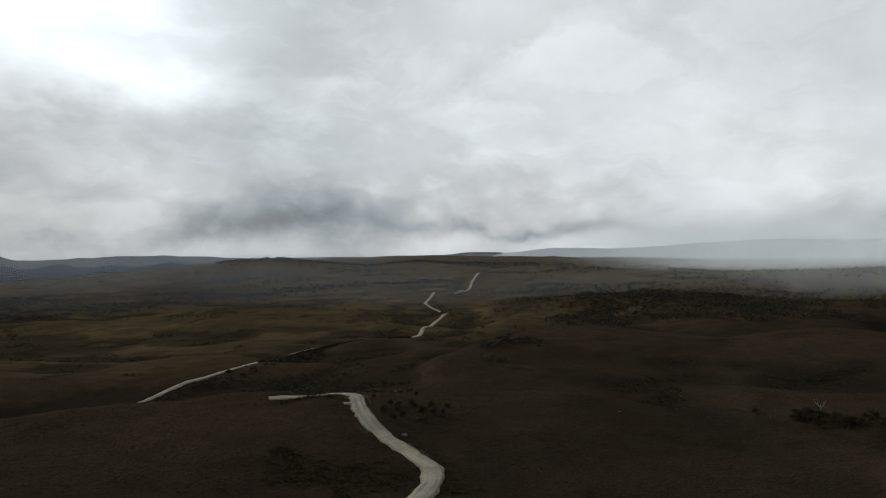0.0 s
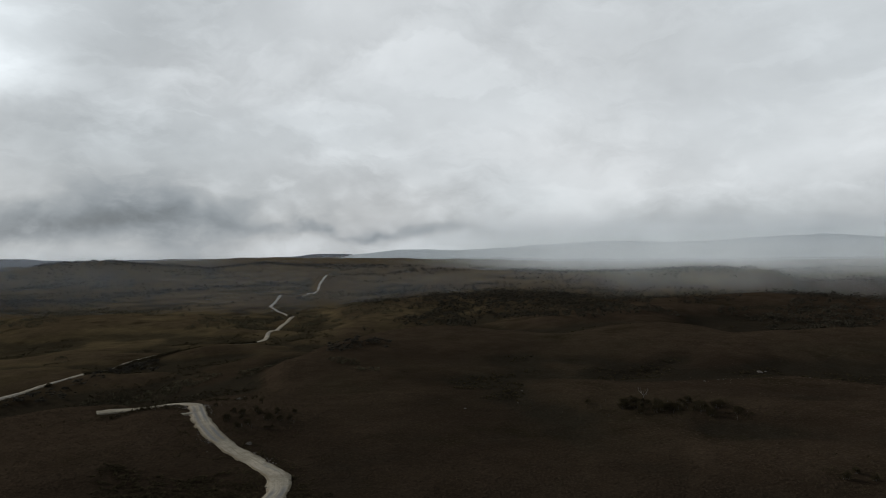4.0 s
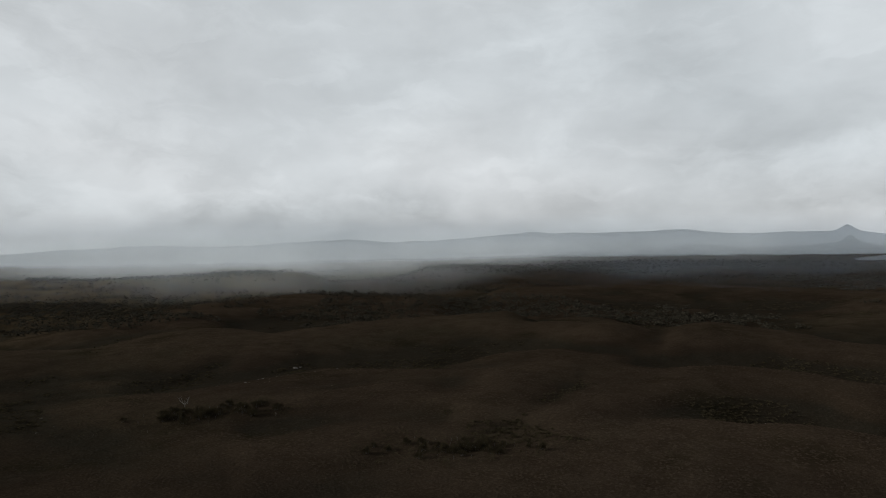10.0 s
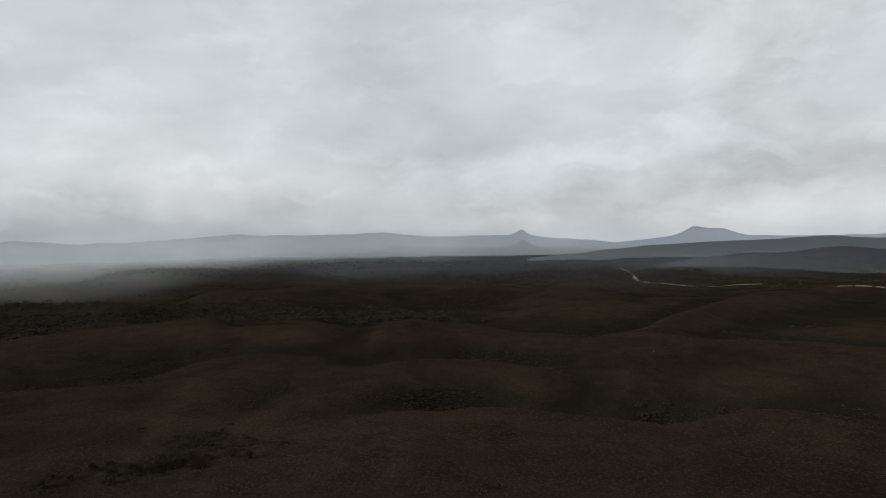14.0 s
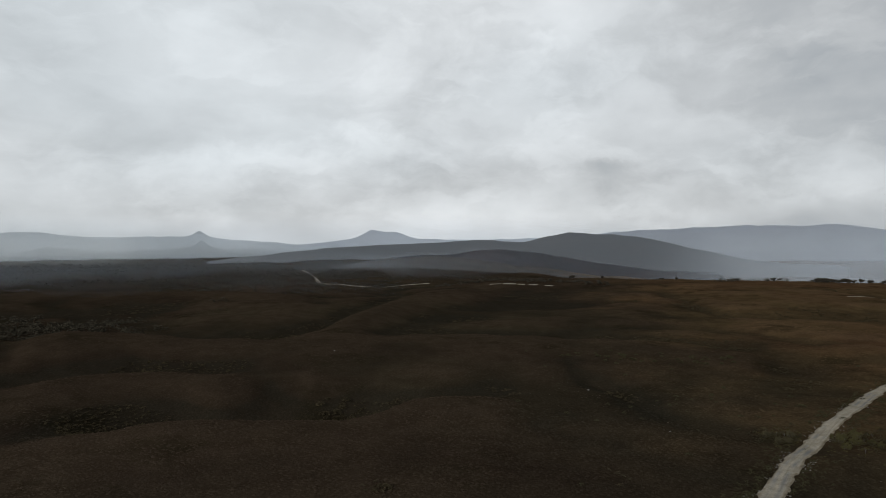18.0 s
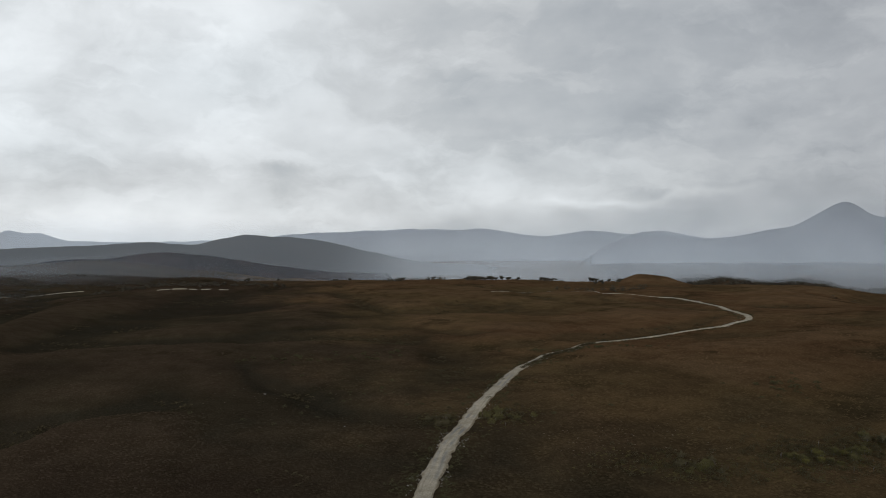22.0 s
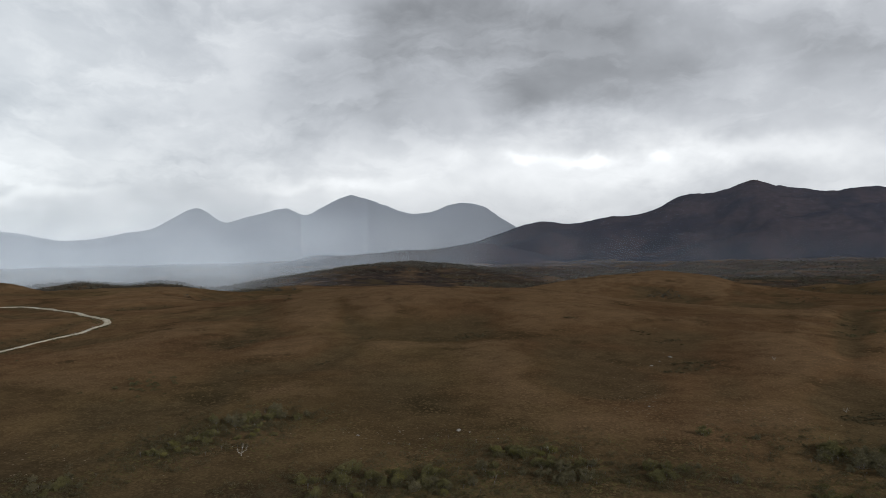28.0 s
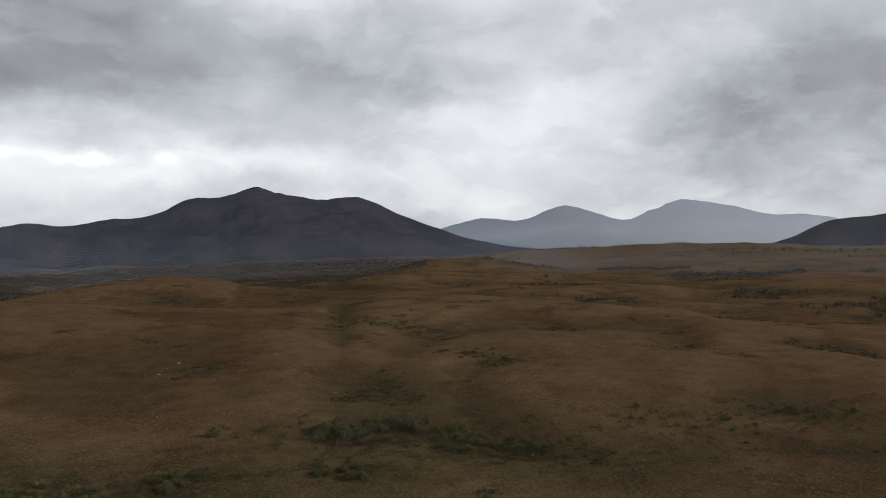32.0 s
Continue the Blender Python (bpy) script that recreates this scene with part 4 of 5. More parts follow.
def make_dead_tree(seed, label, tall):
    """A leafless bleached tree: forked trunk and bare branches."""
    rng = random.Random(seed)
    ob = empty("dead_tree", label, "dead tree", "dead trees on the moor")
    trunk = bmesh.new()
    fork = Vector((rng.uniform(-0.05, 0.05) * tall, 0, tall * 0.2))
    limb(trunk, Vector((0, 0, -0.2)), fork, 0.030 * tall, 0.022 * tall, 6)
    part("trunk", trunk, BLEACHED, ob)
    for k in range(5):
        t = 2 * math.pi * k / 5 + rng.uniform(-0.6, 0.6)
        bm = bmesh.new()
        reach = rng.uniform(0.18, 0.42)
        mid = fork + Vector((math.cos(t) * tall * reach, math.sin(t) * tall * reach, tall * rng.uniform(0.10, 0.34)))
        t += rng.uniform(-0.9, 0.9)
        tip = mid + Vector((math.cos(t) * tall * 0.12, math.sin(t) * tall * 0.12, tall * rng.uniform(0.15, 0.42)))
        limb(bm, fork, mid, 0.02 * tall, 0.013 * tall)
        limb(bm, mid, tip, 0.013 * tall, 0.005 * tall)
        for _ in range(3):
            q = mid.lerp(tip, rng.uniform(0, 0.7))
            limb(bm, q, q + Vector((rng.uniform(-0.5, 0.5), rng.uniform(-0.5, 0.5), rng.uniform(0.2, 0.6))) * tall * 0.25, 0.008 * tall, 0.003 * tall, 4)
        part("branch", bm, BLEACHED, ob)
    return ob


def make_rock(seed, label="pale quartzite boulder lying in the grass"):
    rng = random.Random(seed)
    bm = bmesh.new()
    bmesh.ops.create_icosphere(bm, subdivisions=2, radius=0.5)
    for v in bm.verts:
        n = noise.noise(v.co * 2.1 + Vector((seed * 3.7, 0, 0)))
        v.co *= 1 + 0.55 * n
        v.co.z *= 0.55
        v.co.x *= 1.3
        v.co.z = max(v.co.z, -0.2)
    me = bpy.data.meshes.new("rock")
    bm.to_mesh(me)
    bm.free()
    me.materials.append(QUARTZ)
    return tagged(new("rock", me), label, "rock", "rocks on the moor")


def stand(ob, az, r, size=1.0, turn=0.0, dz=-0.05, fresh=True):
    """Put a thing, or a copy of it, on the ground at a bearing and distance."""
    p = spot(az, r)
    m = pose(p.x, p.y, p.z + dz * size, 0, 0, turn) @ Matrix.Scale(size, 4)
    if fresh:
        return copy_thing(ob, m)
    ob.matrix_basis = m
    return ob


def off_road(x, y, keep=3.0):
    """True where a place is clear of the tracks."""
    ok = np.ones(len(x), bool)
    for road in (ROAD_ONE, ROAD_TWO, ROAD_THREE):
        p = np.array([(r * math.sin(radians(a)), r * math.cos(radians(a))) for a, r in road])
        for a, b in zip(p[:-1], p[1:]):
            d = b - a
            t = np.clip(((x - a[0]) * d[0] + (y - a[1]) * d[1]) / (d @ d), 0, 1)
            ok &= np.hypot(x - a[0] - t * d[0], y - a[1] - t * d[1]) > keep
    return ok


FAR_CLUMPS, NEAR_CLUMPS = [], []


def clump(kinds, az, r, across, along, count, low, high, seed):
    """Shrubs scattered in a patch: metres across and along the bearing."""
    rng = random.Random(seed)
    if r > 150:
        FAR_CLUMPS.append((az, r, across, along, count, low, high, seed))
        return
    NEAR_CLUMPS.append((az, r, across * 1.25, along * 1.25, count, low, high, seed))
    for _ in range(int(count * 1.4)):
        a = az + math.degrees(rng.gauss(0, across * 0.55) / r)
        d = r + rng.gauss(0, along * 0.5)
        if not off_road(np.array([d * math.sin(radians(a))]), np.array([d * math.cos(radians(a))]), 3.0)[0]:
            continue
        src = rng.choice(kinds)
        if not src.get("used"):
            src["used"] = 1
            stand(src, a, d, rng.uniform(low, high), rng.uniform(0, 360), fresh=False)
        else:
            stand(src, a, d, rng.uniform(low, high), rng.uniform(0, 360))


GREEN = [make_shrub(k, LEAF_GREEN, "olive-green heath shrub in a damp hollow", "shrubs on the moor", 0.58) for k in (1, 2, 3)]
LIME = [make_shrub(k, LEAF_LIME, "low yellow-green heath shrub", "shrubs on the moor", 0.55) for k in (4, 5)]
GREY = [make_shrub(k, LEAF_GREY, "grey-green tea-tree shrub with dead twigs", "shrubs on the moor", 0.66) for k in (6, 7)]
DARK = [make_shrub(k, LOW_HEATH, "dark heath shrub in a brown gully", "shrubs on the moor", 0.7) for k in (8, 9)]
# hollows and gullies of the brown slope
clump(GREEN + GREY, 159.4, 136, 8, 6, 10, 0.8, 1.5, 11)
clump(LIME + GREEN, 156.5, 127, 10, 9, 16, 0.5, 1.0, 12)
clump(LIME + GREEN, 153.0, 123, 6, 7, 8, 0.5, 0.9, 13)
clump(LIME + GREEN, 168.5, 95, 11, 5, 22, 0.6, 1.3, 14)
clump(GREY + GREEN, 172.5, 94, 6, 4, 8, 0.7, 1.2, 15)
clump(GREEN + LIME, 180.5, 107, 9, 7, 18, 0.6, 1.2, 16)
clump(GREY, 184.8, 99, 7, 5, 10, 0.6, 1.1, 17)
clump(GREY + GREEN, 192.2, 102, 6, 4, 8, 0.6, 1.2, 18)
clump(GREEN + GREY, 207.5, 121, 14, 8, 30, 0.8, 1.6, 19)
clump(LIME + GREEN, 215.5, 114, 12, 5, 20, 0.5, 1.1, 20)
clump(LIME, 221.5, 108, 12, 4, 16, 0.4, 0.8, 21)
clump(GREEN, 209.2, 168, 5, 8, 8, 0.5, 1.0, 22)
clump(GREEN + LIME, 209.3, 262, 16, 18, 22, 0.8, 1.7, 23)
clump(GREEN, 206.8, 350, 8, 8, 8, 0.8, 1.4, 24)
clump(GREEN, 222.9, 535, 22, 12, 20, 1.4, 2.6, 25)
clump(GREY, 214.8, 196, 12, 6, 14, 0.6, 1.2, 26)
clump(GREEN, 151.0, 172, 10, 12, 14, 0.5, 1.1, 27)
clump(GREEN + GREY, 143.8, 112, 7, 4, 9, 0.5, 1.0, 28)
clump(LIME + GREEN, 120.0, 160, 40, 35, 34, 0.35, 0.8, 29)
clump(GREEN, 115.5, 212, 26, 8, 22, 0.6, 1.2, 30)
clump(DARK, 90.5, 163, 12, 6, 18, 0.7, 1.4, 31)
clump(DARK, 50.0, 110, 11, 5, 22, 0.6, 1.3, 32)
clump(DARK, 30.4, 148, 13, 6, 22, 0.7, 1.4, 33)
clump(GREEN, 206, 101, 6, 4, 8, 0.5, 1.0, 34)
clump(GREY, 243, 148, 12, 6, 10, 0.5, 1.0, 35)
clump(LIME + GREEN, 234, 130, 16, 8, 10, 0.4, 0.8, 36)
# along the tracks
clump(GREY, 124.6, 138, 2.5, 2.5, 5, 0.6, 1.1, 40)
clump(GREEN, 129.6, 141, 4, 5, 6, 0.6, 1.2, 41)
clump(DARK, -3.6, 132, 8, 12, 14, 0.5, 1.0, 42)
clump(DARK, -7.2, 160, 10, 3, 9, 0.5, 1.0, 43)
clump(DARK, -4.2, 163, 6, 8, 8, 0.6, 1.1, 44)
clump(GREEN, 136.5, 229, 22, 3, 26, 0.5, 1.0, 45)
clump(GREY, 132.6, 205, 8, 6, 10, 0.4, 0.8, 46)
clump(DARK, -10, 143, 8, 1.0, 10, 0.3, 0.6, 47)

TREES = [make_tree(k, "small wind-shaped tree on the plateau edge", "trees on the plateau edge") for k in (1, 2, 3)]
rng = random.Random(5)
for k in range(72):
    az = rng.choice((rng.uniform(108, 141), rng.gauss(128, 1.2), rng.gauss(128.5, 1.0), rng.gauss(133.2, 0.5), rng.gauss(137.6, 0.8)))
    stand(TREES[k % 3], az, rng.uniform(556, 584), rng.uniform(0.5, 1.25), rng.uniform(0, 360), fresh=k > 2)

stand(make_dead_tree(1, "bleached forked dead tree above a dark thicket", 3.2), 28.5, 157, fresh=False)
stand(make_dead_tree(2, "grey leafless shrub tree beside green scrub", 2.2), 158.0, 113, fresh=False)
stand(make_dead_tree(3, "thin bleached dead stick tree on the slope", 1.5), 182.9, 109, fresh=False)
stand(make_dead_tree(4, "thin grey dead tree on the brown slope", 1.5), 204.4, 162, fresh=False)
stand(make_dead_tree(5, "bleached dead sapling in the grass", 1.2), 199.8, 196, fresh=False)

ROCKS = [make_rock(k) for k in (1, 2, 3, 4)]
for k, (az, r, size) in enumerate([(-3.3, 118.5, 1.7), (-4.0, 166, 1.8), (-3.6, 172, 1.2), (36.9, 212, 2.4), (37.3, 214, 1.4), (33.0, 183, 1.0), (34.0, 188, 0.9),
                                   (175.5, 122.5, 1.1), (176.4, 121, 0.6), (192.4, 203, 1.6), (191.6, 198, 1.2), (191.0, 191, 1.0), (190.8, 143, 0.8), (110.3, 169, 1.1), (89.6, 216, 1.3)]):
    stand(ROCKS[k % 4], az, r, size * 0.55, 40 * k, 0.1, fresh=k > 3)
rng = random.Random(9)
for k in range(26):
    c = rng.choice(((35, 195, 3.5, 18), (190.8, 170, 1.6, 34), (168, 119, 5, 8), (15, 155, 5, 9), (176, 119, 3, 7), (205, 178, 4, 25), (100, 140, 14, 12)))
    stand(ROCKS[k % 4], rng.gauss(c[0], c[2]), rng.gauss(c[1], c[3] * 0.6), rng.uniform(0.15, 0.45), rng.uniform(0, 360), 0.1)


def scatter(name, verts, faces, x, y, size, mat, label, category, seed=1, sink=0.0, lean=0.0, squash=(1.0, 1.0)):
    """One mesh of many copies of a small form, turned and sized at random, standing on the land."""
    g = np.random.RandomState(seed)
    n, nv = len(x), len(verts)
    V = np.array(verts, float)
    F = np.array(faces, int)
    t = g.uniform(0, 2 * np.pi, n)
    c, s = np.cos(t)[:, None], np.sin(t)[:, None]
    sz = g.uniform(squash[0], squash[1], n)[:, None]
    X = (V[:, 0] * c - V[:, 1] * s) * size[:, None] + x[:, None]
    Y = (V[:, 0] * s + V[:, 1] * c) * size[:, None] + y[:, None]
    Z = V[:, 2] * size[:, None] * sz + (height(x, y) - sink * size)[:, None]
    co = np.stack([X, Y, Z], -1).reshape(-1, 3)
    idx = (F[None] + (np.arange(n) * nv)[:, None, None]).reshape(-1, F.shape[1])
    k = F.shape[1]
    me = bpy.data.meshes.new(name)
    me.vertices.add(len(co))
    me.vertices.foreach_set("co", co.reshape(-1).astype(np.float32))
    me.loops.add(idx.size)
    me.polygons.add(len(idx))
    me.loops.foreach_set("vertex_index", idx.reshape(-1).astype(np.int32))
    me.polygons.foreach_set("loop_start", (np.arange(len(idx)) * k).astype(np.int32))
    me.materials.append(mat)
    me.update(calc_edges=True)
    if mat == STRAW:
        set_hollow_shade(me, np.repeat(hollow_shade(x, y), nv))
    return tagged(new(name, me), label, category, kind="stuff")


def spray(seed, points, out, up):
    """A ragged low mound of drooping grass: a star with a raised middle, as triangles."""
    rng = random.Random(seed)
    v, f = [(0.0, 0.0, up)], []
    n = points * 2
    for k in range(n):
        t = 2 * math.pi * k / n + rng.uniform(-0.15, 0.15)
        o = out * (rng.uniform(0.8, 1.2) if k % 2 else rng.uniform(0.45, 0.65))
        v.append((math.cos(t) * o, math.sin(t) * o, 0.0 if k % 2 else up * 0.35))
    for k in range(n):
        f.append((0, 1 + k, 1 + (k + 1) % n))
    return v, f


def lump(seed, leaves, wide, tall, size):
    """A ragged bush or tree head of loose leaf sprays, as triangles."""
    rng = random.Random(seed)
    v, f = [], []
    for k in range(leaves):
        a, b = rng.uniform(0, 2 * math.pi), math.acos(rng.uniform(-0.3, 1))
        q = rng.uniform(0.6, 1.0)
        p = Vector((math.sin(b) * math.cos(a) * wide * q, math.sin(b) * math.sin(a) * wide * q, tall * (0.45 + 0.55 * math.cos(b) * q)))
        i = len(v)
        for _ in range(3):
            v.append(tuple(p + Vector((rng.uniform(-1, 1), rng.uniform(-1, 1), rng.uniform(-0.8, 0.8))) * size))
        f.append((i, i + 1, i + 2))
    return v, f


def moor_points(n, az0, az1, r0, r1, seed, power=1.0):
    """Random places in a sector, thinning out with distance."""
    g = np.random.RandomState(seed)
    r = r0 * (r1 / r0) ** (g.uniform(0, 1, n) ** power)
    a = np.radians(g.uniform(az0, az1, n))
    return r * np.sin(a), r * np.cos(a), r


def hollow(x, y, reach=24.0):
    """How far a place lies below the land around it, in metres."""
    around = sum(height(x + reach * math.cos(k * math.pi / 3), y + reach * math.sin(k * math.pi / 3)) for k in range(6)) / 6
    return around - height(x, y)


# button grass
x, y, r = moor_points(170000, -38, 254, 76, 330, 21)
keep = off_road(x, y, 1.45)
x, y, r = x[keep], y[keep], r[keep]
g = np.random.RandomState(3)
v, f = spray(1, 3, 0.30, 0.13)
scatter("tussock_grass", v, f, x, y, g.uniform(0.4, 1.5, len(x)) * (0.8 + r / 400), STRAW, "straw-brown buttongrass tussocks covering the moor", "grass", 5, 0.02)

# low heath between the tussocks, thicker in the hollows
x, y, r = moor_points(150000, -38, 254, 84, 520, 22)
m = (fbm(x, y, 38, 4, 12) + 0.5 * fbm(x, y, 9, 2, 14) + 0.5 * drain(x, y) + 0.65 * np.clip(hollow(x, y), -1, 1.6) > 1.08 + 0.35 * (np.cos(np.arctan2(x, y) - radians(197)) > 0.35)) & off_road(x, y, 3.0)
x, y, r = x[m], y[m], r[m]
v, f = lump(2, 18, 0.5, 0.5, 0.22)
scatter("low_heath", v, f, x, y, g.uniform(0.5, 1.4, len(x)) * (0.8 + r / 600), LOW_HEATH, "dark low heath in the hollows among the grass", "heath", 6, 0.05, squash=(0.5, 1.0))

# scattered scrub of the wide plain
x, y, r = moor_points(34000, -42, 9, 190, 1300, 29)
m = (fbm(x, y * 0.6, 60, 4, 19) + 0.5 * fbm(x, y, 14, 2, 20) > 0.28) & off_road(x, y, 5)
x, y, r = x[m], y[m], r[m]
v, f = lump(6, 12, 0.6, 0.7, 0.34)
scatter("plain_scrub", v, f, x, y, g.uniform(0.5, 1.5, len(x)) * (0.7 + r / 500), PLAIN_SCRUB, "olive scrub scattered over the wide plain", "scrub", 16, 0.05, squash=(0.6, 1.1))

# far scrub and woodland
x, y, r = moor_points(90000, -40, 256, 330, 2000, 23)
az = np.degrees(np.arctan2(x, y))
az = np.where(az < -52, az + 360, az)
land_mask = np.clip(1 - np.abs(az - 45) / 60, 0, 1)
bushy = fbm(x, y * 0.7, 120, 4, 15) + 0.3 * fbm(x, y, 25, 2, 17)
m = (bushy > 0.62 - 0.40 * land_mask - 0.05 * np.clip((r - 500) / 600, 0, 1)) & off_road(x, y, 8)
m &= ~((az > 160) & (az < 245) & (r < 620) & (bushy < 0.9))
m &= ~((az > 97) & (az < 160) & (r < 600) & (bushy < 0.85))
x, y, r = x[m], y[m], r[m]
v, f = lump(3, 20, 1.5, 2.2, 0.72)
scatter("scrub_woodland", v, f, x, y, g.uniform(0.5, 1.5, len(x)) * (0.7 + r / 1500), HEATH, "dark scrub and low woodland on the far moor", "woodland", 7, 0.1, squash=(0.6, 1.2))


def belt(az0, r0, az1, r1, width, n, seed):
    g = np.random.RandomState(seed)
    t = g.uniform(0, 1, n)
    a = np.radians(az0 + (az1 - az0) * t)
    d = r0 + (r1 - r0) * t + g.normal(0, width, n)
    return d * np.sin(a), d * np.cos(a)


BELTS = [belt(-33, 540, -22, 560, 16, 420, 1), belt(-22, 600, -9, 760, 22, 500, 2), belt(-9, 760, 0, 900, 22, 260, 3), belt(232, 640, 241, 700, 16, 420, 4), belt(226, 760, 233, 740, 14, 200, 5), belt(176, 800, 212, 860, 90, 3000, 16), belt(178, 1300, 214, 1400, 200, 3000, 17),
         belt(142, 855, 158, 885, 40, 1900, 6), belt(155, 1110, 180, 1150, 80, 3600, 7), belt(98, 560, 112, 515, 5, 200, 8), belt(-19, 254, -10, 290, 2.0, 170, 18), belt(-1.3, 434, 0.6, 455, 6, 50, 21), belt(-0.2, 592, 0.9, 604, 6, 40, 22), belt(138.8, 600, 142.6, 604, 9, 260, 20), belt(-23, 229, -17, 252, 2.0, 30, 19), belt(-18, 1450, 8, 1700, 90, 1400, 9),
         belt(12, 430, 24, 460, 22, 520, 10), belt(18, 900, 36, 920, 60, 1100, 11), belt(44, 1050, 74, 1150, 70, 2200, 12), belt(74, 900, 97, 830, 30, 900, 13), belt(-18, 246, -10, 274, 5, 60, 14), belt(3, 226, 8, 238, 4, 60, 15)]
x, y = np.concatenate([b[0] for b in BELTS]), np.concatenate([b[1] for b in BELTS])
k = off_road(x, y, 4)
x, y = x[k], y[k]
v, f = lump(4, 21, 1.2, 2.4, 0.62)
scatter("thicket", v, f, x, y, g.uniform(0.6, 1.4, len(x)) * (0.5 + np.hypot(x, y) / 900), DARK_BUSH, "dark belts of tea-tree thicket on the moor", "thicket", 8, 0.1, squash=(0.6, 1.2))

# scrub leaning over the track across the plain
q = np.random.RandomState(31)
a = np.concatenate([q.uniform(-19.5, -12, 420), q.uniform(-12, -2.7, 700)])
a = a[(value_noise(a * 1.1, a * 0, 8) > 0.05) | (a > -12)]
d = np.interp(a, [p[0] for p in ROAD_TWO[:13]], [p[1] for p in ROAD_TWO[:13]]) - 2.2 + q.normal(0, 0.6, len(a))
t = q.uniform(0.05, 0.8, 90)
a = np.concatenate([a, 0.4 - 0.7 * t + q.normal(0, 0.06, 90)])
d = np.concatenate([d, 424 + 65 * t + q.normal(0, 2.0, 90)])
over = q.uniform(131.2, 137.0, 260)
a = np.concatenate([a, over])
d = np.concatenate([d, np.interp(over, [p[0] for p in ROAD_THREE[:14]], [p[1] for p in ROAD_THREE[:14]]) - 2.4 + q.normal(0, 1.0, 260)])
x, y = d * np.sin(np.radians(a)), d * np.cos(np.radians(a))
v, f = lump(9, 40, 0.8, 1.2, 0.24)
scatter("track_scrub", v, f, x, y, g.uniform(0.5, 1.1, len(x)) * (0.4 + np.hypot(x, y) / 400), LOW_HEATH, "dull scrub hiding parts of the track on the plain", "scrub", 17, 0.1, squash=(0.5, 1.0))

# green thickets farther off
for mat, name, label in ((SCRUB, "green_scrub", "dull green scrub in damp hollows of the moor"), (LOW_HEATH, "heath_scrub", "dark brown scrub in hollows of the heath")):
    x, y, z = [], [], []
    for az, d, across, along, count, low, high, seed in FAR_CLUMPS:
        if (az < 100) != (mat == LOW_HEATH):
            continue
        q = np.random.RandomState(seed)
        a = np.radians(az) + q.normal(0, across * 0.5, count * 2) / d
        e = d + q.normal(0, along * 0.5, count * 2)
        x.append(e * np.sin(a)), y.append(e * np.cos(a)), z.append(q.uniform(low, high, count * 2))
    v, f = lump(5, 70, 0.8, 1.1, 0.22)
    scatter(name, v, f, np.concatenate(x), np.concatenate(y), np.concatenate(z), mat, label, "scrub", 12, 0.1, squash=(0.5, 1.0))

# scrub on the verges
for road, mat, name, label, n in ((ROAD_THREE, SCRUB, "verge_scrub", "olive scrub along the track verges", 3200), (ROAD_ONE, LOW_HEATH, "verge_heath", "dark heath along the track verges", 700)):
    q = np.random.RandomState(n)
    p = np.array([(r * math.sin(radians(a)), r * math.cos(radians(a))) for a, r in road if r < 450])
    i, t = q.randint(0, len(p) - 1, n), q.uniform(0, 1, n)[:, None]
    d = p[i + 1] - p[i]
    nrm = np.stack([d[:, 1], -d[:, 0]], -1) / np.linalg.norm(d, axis=1, keepdims=True)
    w = p[i] + d * t + nrm * (q.choice((-1, 1), n) * (1.9 + np.abs(q.normal(0, 1.6, n))))[:, None]
    w = w[(fbm(w[:, 0], w[:, 1], 12, 3, 83) > 0.05) & off_road(w[:, 0], w[:, 1], 1.6)]
    v, f = lump(11, 26, 0.5, 0.6, 0.16)
    scatter(name, v, f, w[:, 0], w[:, 1], q.uniform(0.4, 0.95, len(w)), mat, label, "scrub", 18, 0.05, squash=(0.5, 1.0))

for mat, name, label, times in ((LOW_HEATH, "brown_scrub", "low brown scrub in the gullies of the dark heath", 12), (LEAF_LIME, "low_scrub", "low yellow-green scrub round the shrubs", 20), (LEAF_GREY, "dry_scrub", "low grey-brown scrub round the shrubs", 20)):
    x, y, z = [], [], []
    for az, d, across, along, count, low, high, seed in NEAR_CLUMPS:
        if (az < 100) != (mat == LOW_HEATH):
            continue
        q = np.random.RandomState(seed + times + len(name))
        a = np.radians(az) + q.normal(0, across * 0.72, count * times) / d
        e = d + q.normal(0, along * 0.78, count * times)
        x.append(e * np.sin(a)), y.append(e * np.cos(a)), z.append(q.uniform(0.45, 1.25, count * times))
    x, y, z = np.concatenate(x), np.concatenate(y), np.concatenate(z)
    k = off_road(x, y, 2.5)
    v, f = lump(len(name), 52, 0.6, 0.85, 0.11)
    scatter(name, v, f, x[k], y[k], z[k], mat, label, "scrub", 13, 0.08, squash=(0.7, 1.3))

# olive sedge spreading round the shrub patches
x, y = [], []
for az, d, across, along, count, low, high, seed in NEAR_CLUMPS:
    if az > 100:
        q = np.random.RandomState(seed + 41)
        a = np.radians(az) + q.normal(0, across * 0.7 + 0.6, count * 70) / d
        e = d + q.normal(0, along * 0.75 + 0.8, count * 70)
        x.append(e * np.sin(a)), y.append(e * np.cos(a))
x, y = np.concatenate(x), np.concatenate(y)
k = off_road(x, y, 2.5) & (fbm(x, y, 7, 3, 66) > -0.15)
v, f = spray(9, 3, 0.34, 0.13)
scatter("olive_sedge", v, f, x[k], y[k], np.random.RandomState(67).uniform(0.4, 1.15, int(k.sum())), OLIVE_GRASS, "olive green sedge in damp patches round the shrubs", "sedge", 21, 0.02)

# dry stalks in and round the shrub patches
x, y, z = [], [], []
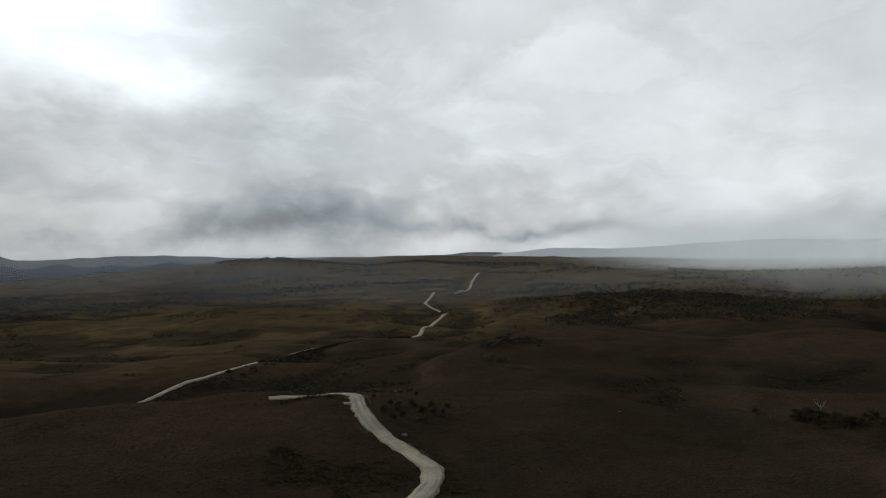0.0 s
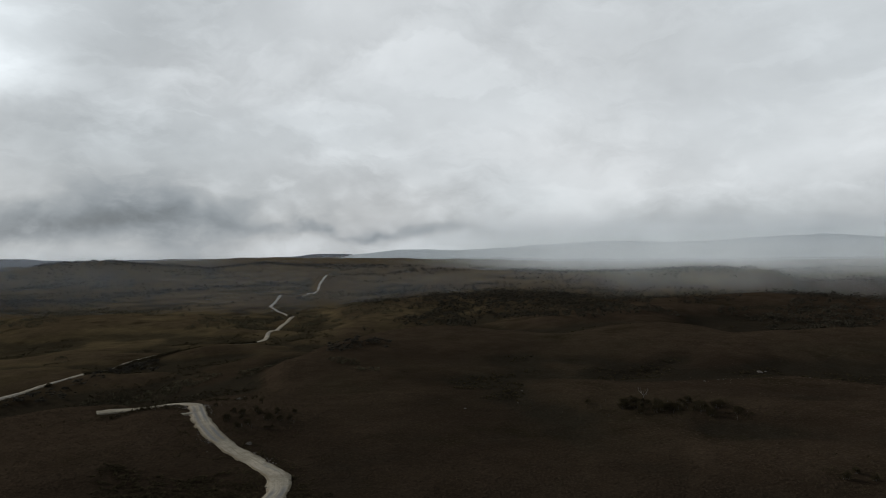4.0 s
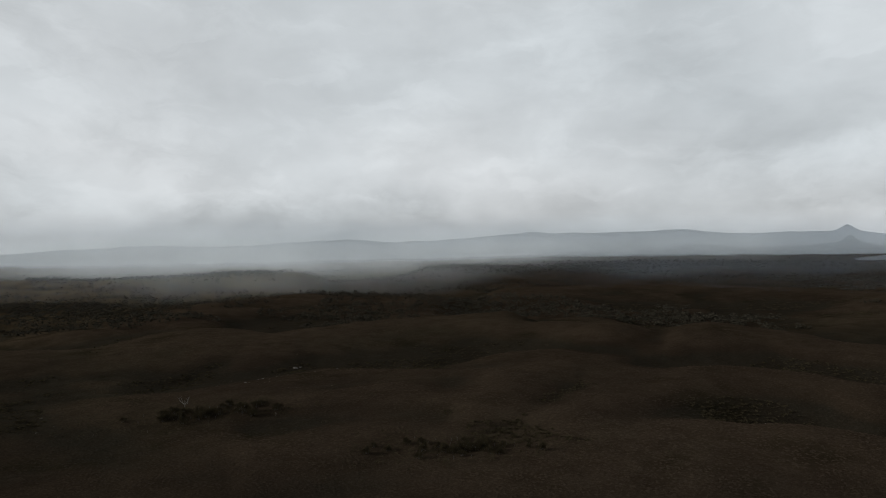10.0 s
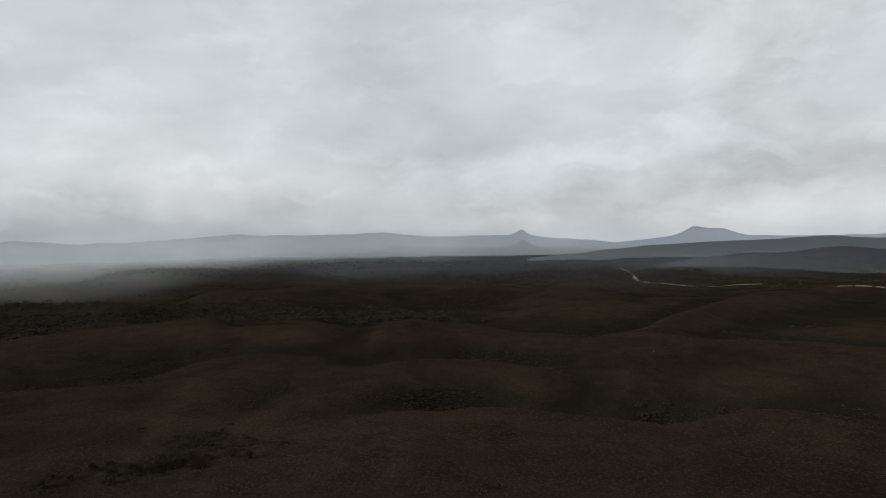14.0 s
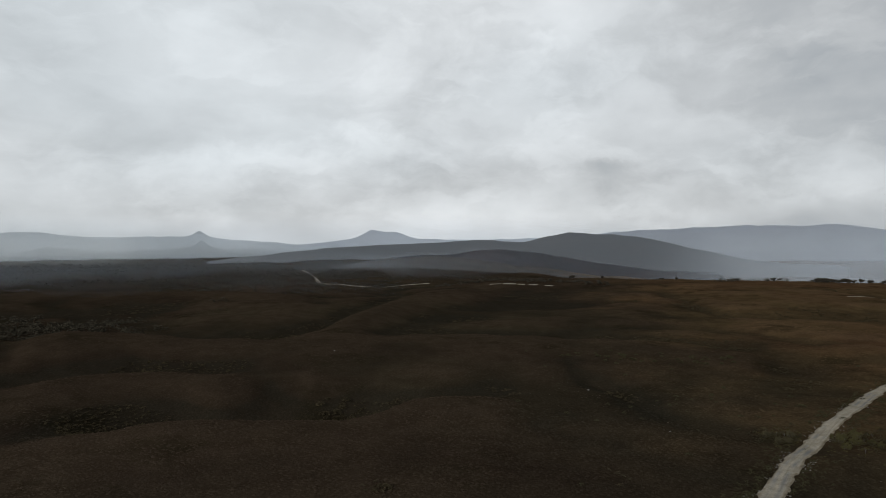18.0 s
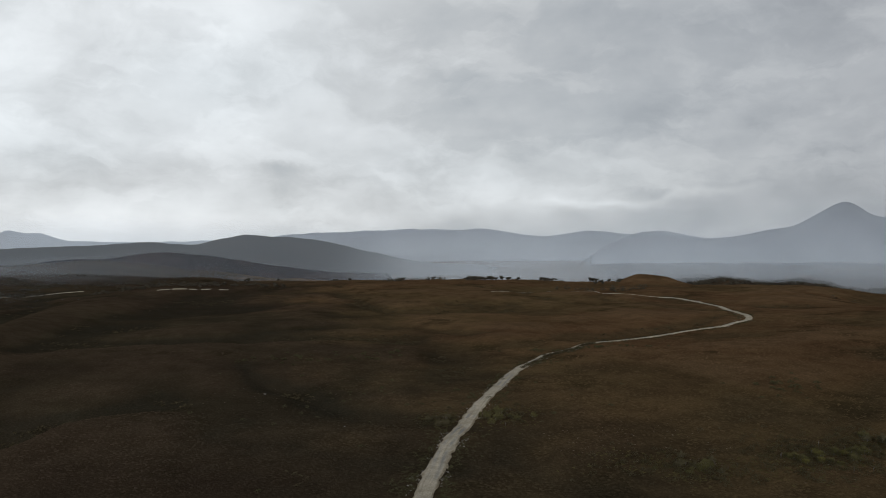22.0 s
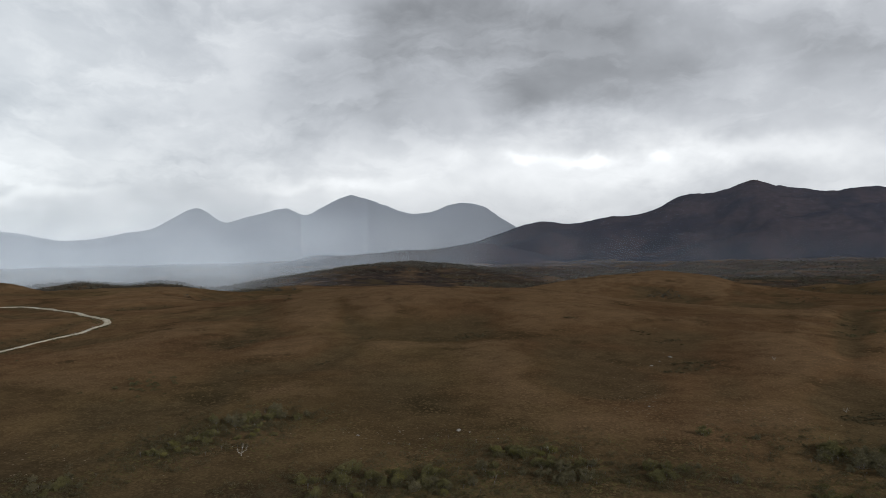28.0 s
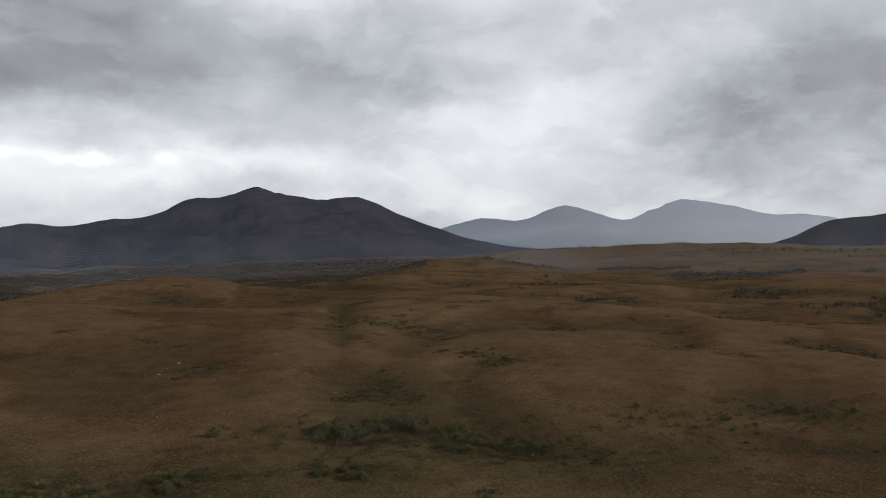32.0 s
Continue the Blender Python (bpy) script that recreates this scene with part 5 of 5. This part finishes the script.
for az, d, across, along, count, low, high, seed in NEAR_CLUMPS:
    q = np.random.RandomState(seed + 77)
    a = np.radians(az) + q.normal(0, across * 0.5, count * 2) / d
    e = d + q.normal(0, along * 0.5, count * 2)
    x.append(e * np.sin(a)), y.append(e * np.cos(a)), z.append(q.uniform(0.5, 1.3, count * 2))
STALK_V = [(0.02, 0, 0), (-0.015, 0.02, 0), (-0.015, -0.02, 0), (0.09, 0.05, 0.6), (0.06, 0.07, 0.62), (0.16, -0.05, 1.15), (-0.12, 0.10, 1.05), (0.02, 0.24, 0.95)]
STALK_F = [(0, 1, 4), (1, 2, 3), (2, 0, 3), (0, 4, 3), (3, 4, 5), (1, 4, 6), (4, 3, 7)]
scatter("dry_stalks", STALK_V, STALK_F, np.concatenate(x), np.concatenate(y), np.concatenate(z) * 0.7, BARK, "thin bleached dead stalks among the scrub", "dead stalks", 14, 0.05)

# bleached dead grass in patches
x, y = [], []
q = np.random.RandomState(55)
for az, d, wide, deep, n in ((190.8, 178, 1.6, 26, 120), (190.5, 150, 1.4, 10, 70), (218, 168, 2.2, 12, 130), (138, 126, 4, 7, 110), (171, 120, 4, 7, 80), (36, 195, 3.2, 15, 90), (110, 165, 3, 10, 50), (150, 118, 5, 6, 60), (200, 140, 6, 14, 80)):
    a, e = np.radians(q.normal(az, wide, n)), q.normal(d, deep, n)
    x.append(e * np.sin(a)), y.append(e * np.cos(a))
x, y = np.concatenate(x), np.concatenate(y)
v, f = spray(7, 3, 0.5, 0.16)
scatter("dead_grass", v, f, x, y, q.uniform(0.2, 0.55, len(x)), LITTER, "bleached dead grass in thin patches on the moor", "dead grass", 19, -0.03)

# stones and pale spoil beside the tracks
pts = []
for road, n in ((ROAD_ONE, 900), (ROAD_THREE, 1700)):
    p = np.array([(r * math.sin(radians(a)), r * math.cos(radians(a))) for a, r in road])
    i = g.randint(0, len(p) - 1, n)
    t = g.uniform(0, 1, n)[:, None]
    d = p[i + 1] - p[i]
    q = p[i] + d * t
    nrm = np.stack([d[:, 1], -d[:, 0]], -1) / np.linalg.norm(d, axis=1, keepdims=True)
    q = q + nrm * (g.choice((-1, 1), n) * (1.55 + np.abs(g.normal(0, 0.6, n))))[:, None]
    pts.append(q)
pts = np.concatenate(pts)
pts = pts[fbm(pts[:, 0], pts[:, 1], 9, 2, 71) > 0.1]
STONE_V = [(-0.5, -0.4, 0), (0.5, -0.5, 0), (0.6, 0.4, 0), (-0.4, 0.5, 0), (-0.3, -0.2, 0.4), (0.35, -0.25, 0.5), (0.3, 0.3, 0.45), (-0.2, 0.25, 0.5)]
STONE_F = [(0, 1, 5, 4), (1, 2, 6, 5), (2, 3, 7, 6), (3, 0, 4, 7), (4, 5, 6, 7)]
scatter("roadside_stones", STONE_V, STONE_F, pts[:, 0], pts[:, 1], 0.06 + 0.26 * g.uniform(0, 1, len(pts)) ** 2, QUARTZ, "pale broken stones along the track edges", "stones", 9, -0.05)

# ---- drizzle ----
COOL = (0.76, 0.87, 1.0)
mist("drizzle", 3500, 204, 258, 1.9, 0.40, "pale rain haze at the foot of the blue range", 230, tint=(0.85, 0.91, 1.0))
mist("drizzle", 520, 52, 100, -0.5, 0.03, "faint drizzle over the dark heath", 280, tint=COOL)
mist("drizzle", 900, 50, 108, 0.0, 0.09, "faint drizzle over the scrub", 290, tint=COOL)
mist("drizzle", 640, 212, 266, -0.4, 0.07, "faint haze over the golden moor", 275, tint=COOL)
mist("drizzle", 1000, 160, 266, 1.5, 0.05, "faint blue haze over the bush valley", 270, tint=COOL)
mist("drizzle", 1800, 163, 180, 2.6, 0.16, "rain drifting past the foot of the dark mountain", 260)
mist("drizzle", 480, -62, 40, -0.6, 0.06, "thin blue haze over the near plain", 245, tint=COOL)
mist("drizzle", 780, -62, 12, 0.0, 0.08, "faint blue haze over the wide plain", 250, tint=COOL)
mist("drizzle", 1650, -62, 6, 0.2, 0.10, "faint blue haze over the far plain", 255, tint=COOL)
for r, az0, az1, top, density, label in (
        (450, 22, 50, -0.7, 0.06, "thin pale drizzle on the near rise"), (600, 17, 55, -0.1, 0.13, "thin pale drizzle over the heath"),
        (780, 13, 60, 0.5, 0.20, "pale drizzle over the scrub"), (1000, 9, 66, 1.4, 0.42, "pale drizzle over the valley"),
        (1300, 5, 74, 2.0, 0.50, "pale drizzle lying in the valley"), (1650, 4, 90, 2.6, 0.52, "pale drizzle drifting over the valley")):
    mist("drizzle", r, az0, az1, top, density, label, r * 0.1, tint=(0.97, 1.0, 1.0))
RAIN = (0.85, 0.92, 1.0)
mist("drizzle", 3300, -8, 150, 2.6, 0.42, "pale haze before the far ridge", 90, tint=RAIN)
mist("drizzle", 800, 112, 168, 1.5, 0.30, "grey rain beyond the plateau edge", 110, tint=RAIN)
mist("drizzle", 1200, 114, 176, 0.7, 0.30, "low rain mist lying in the lower valley", 140, tint=RAIN)
mist("drizzle", 1500, 112, 178, 3.0, 0.26, "grey rain over the lower valley", 130, tint=RAIN)
mist("drizzle", 2300, 116, 188, 4.2, 0.28, "grey rain falling before the mountains", 150, tint=RAIN)
mist("drizzle", 2950, 130, 180, 5.0, 0.24, "pale rain veil on the mountain range", 170, tint=RAIN)
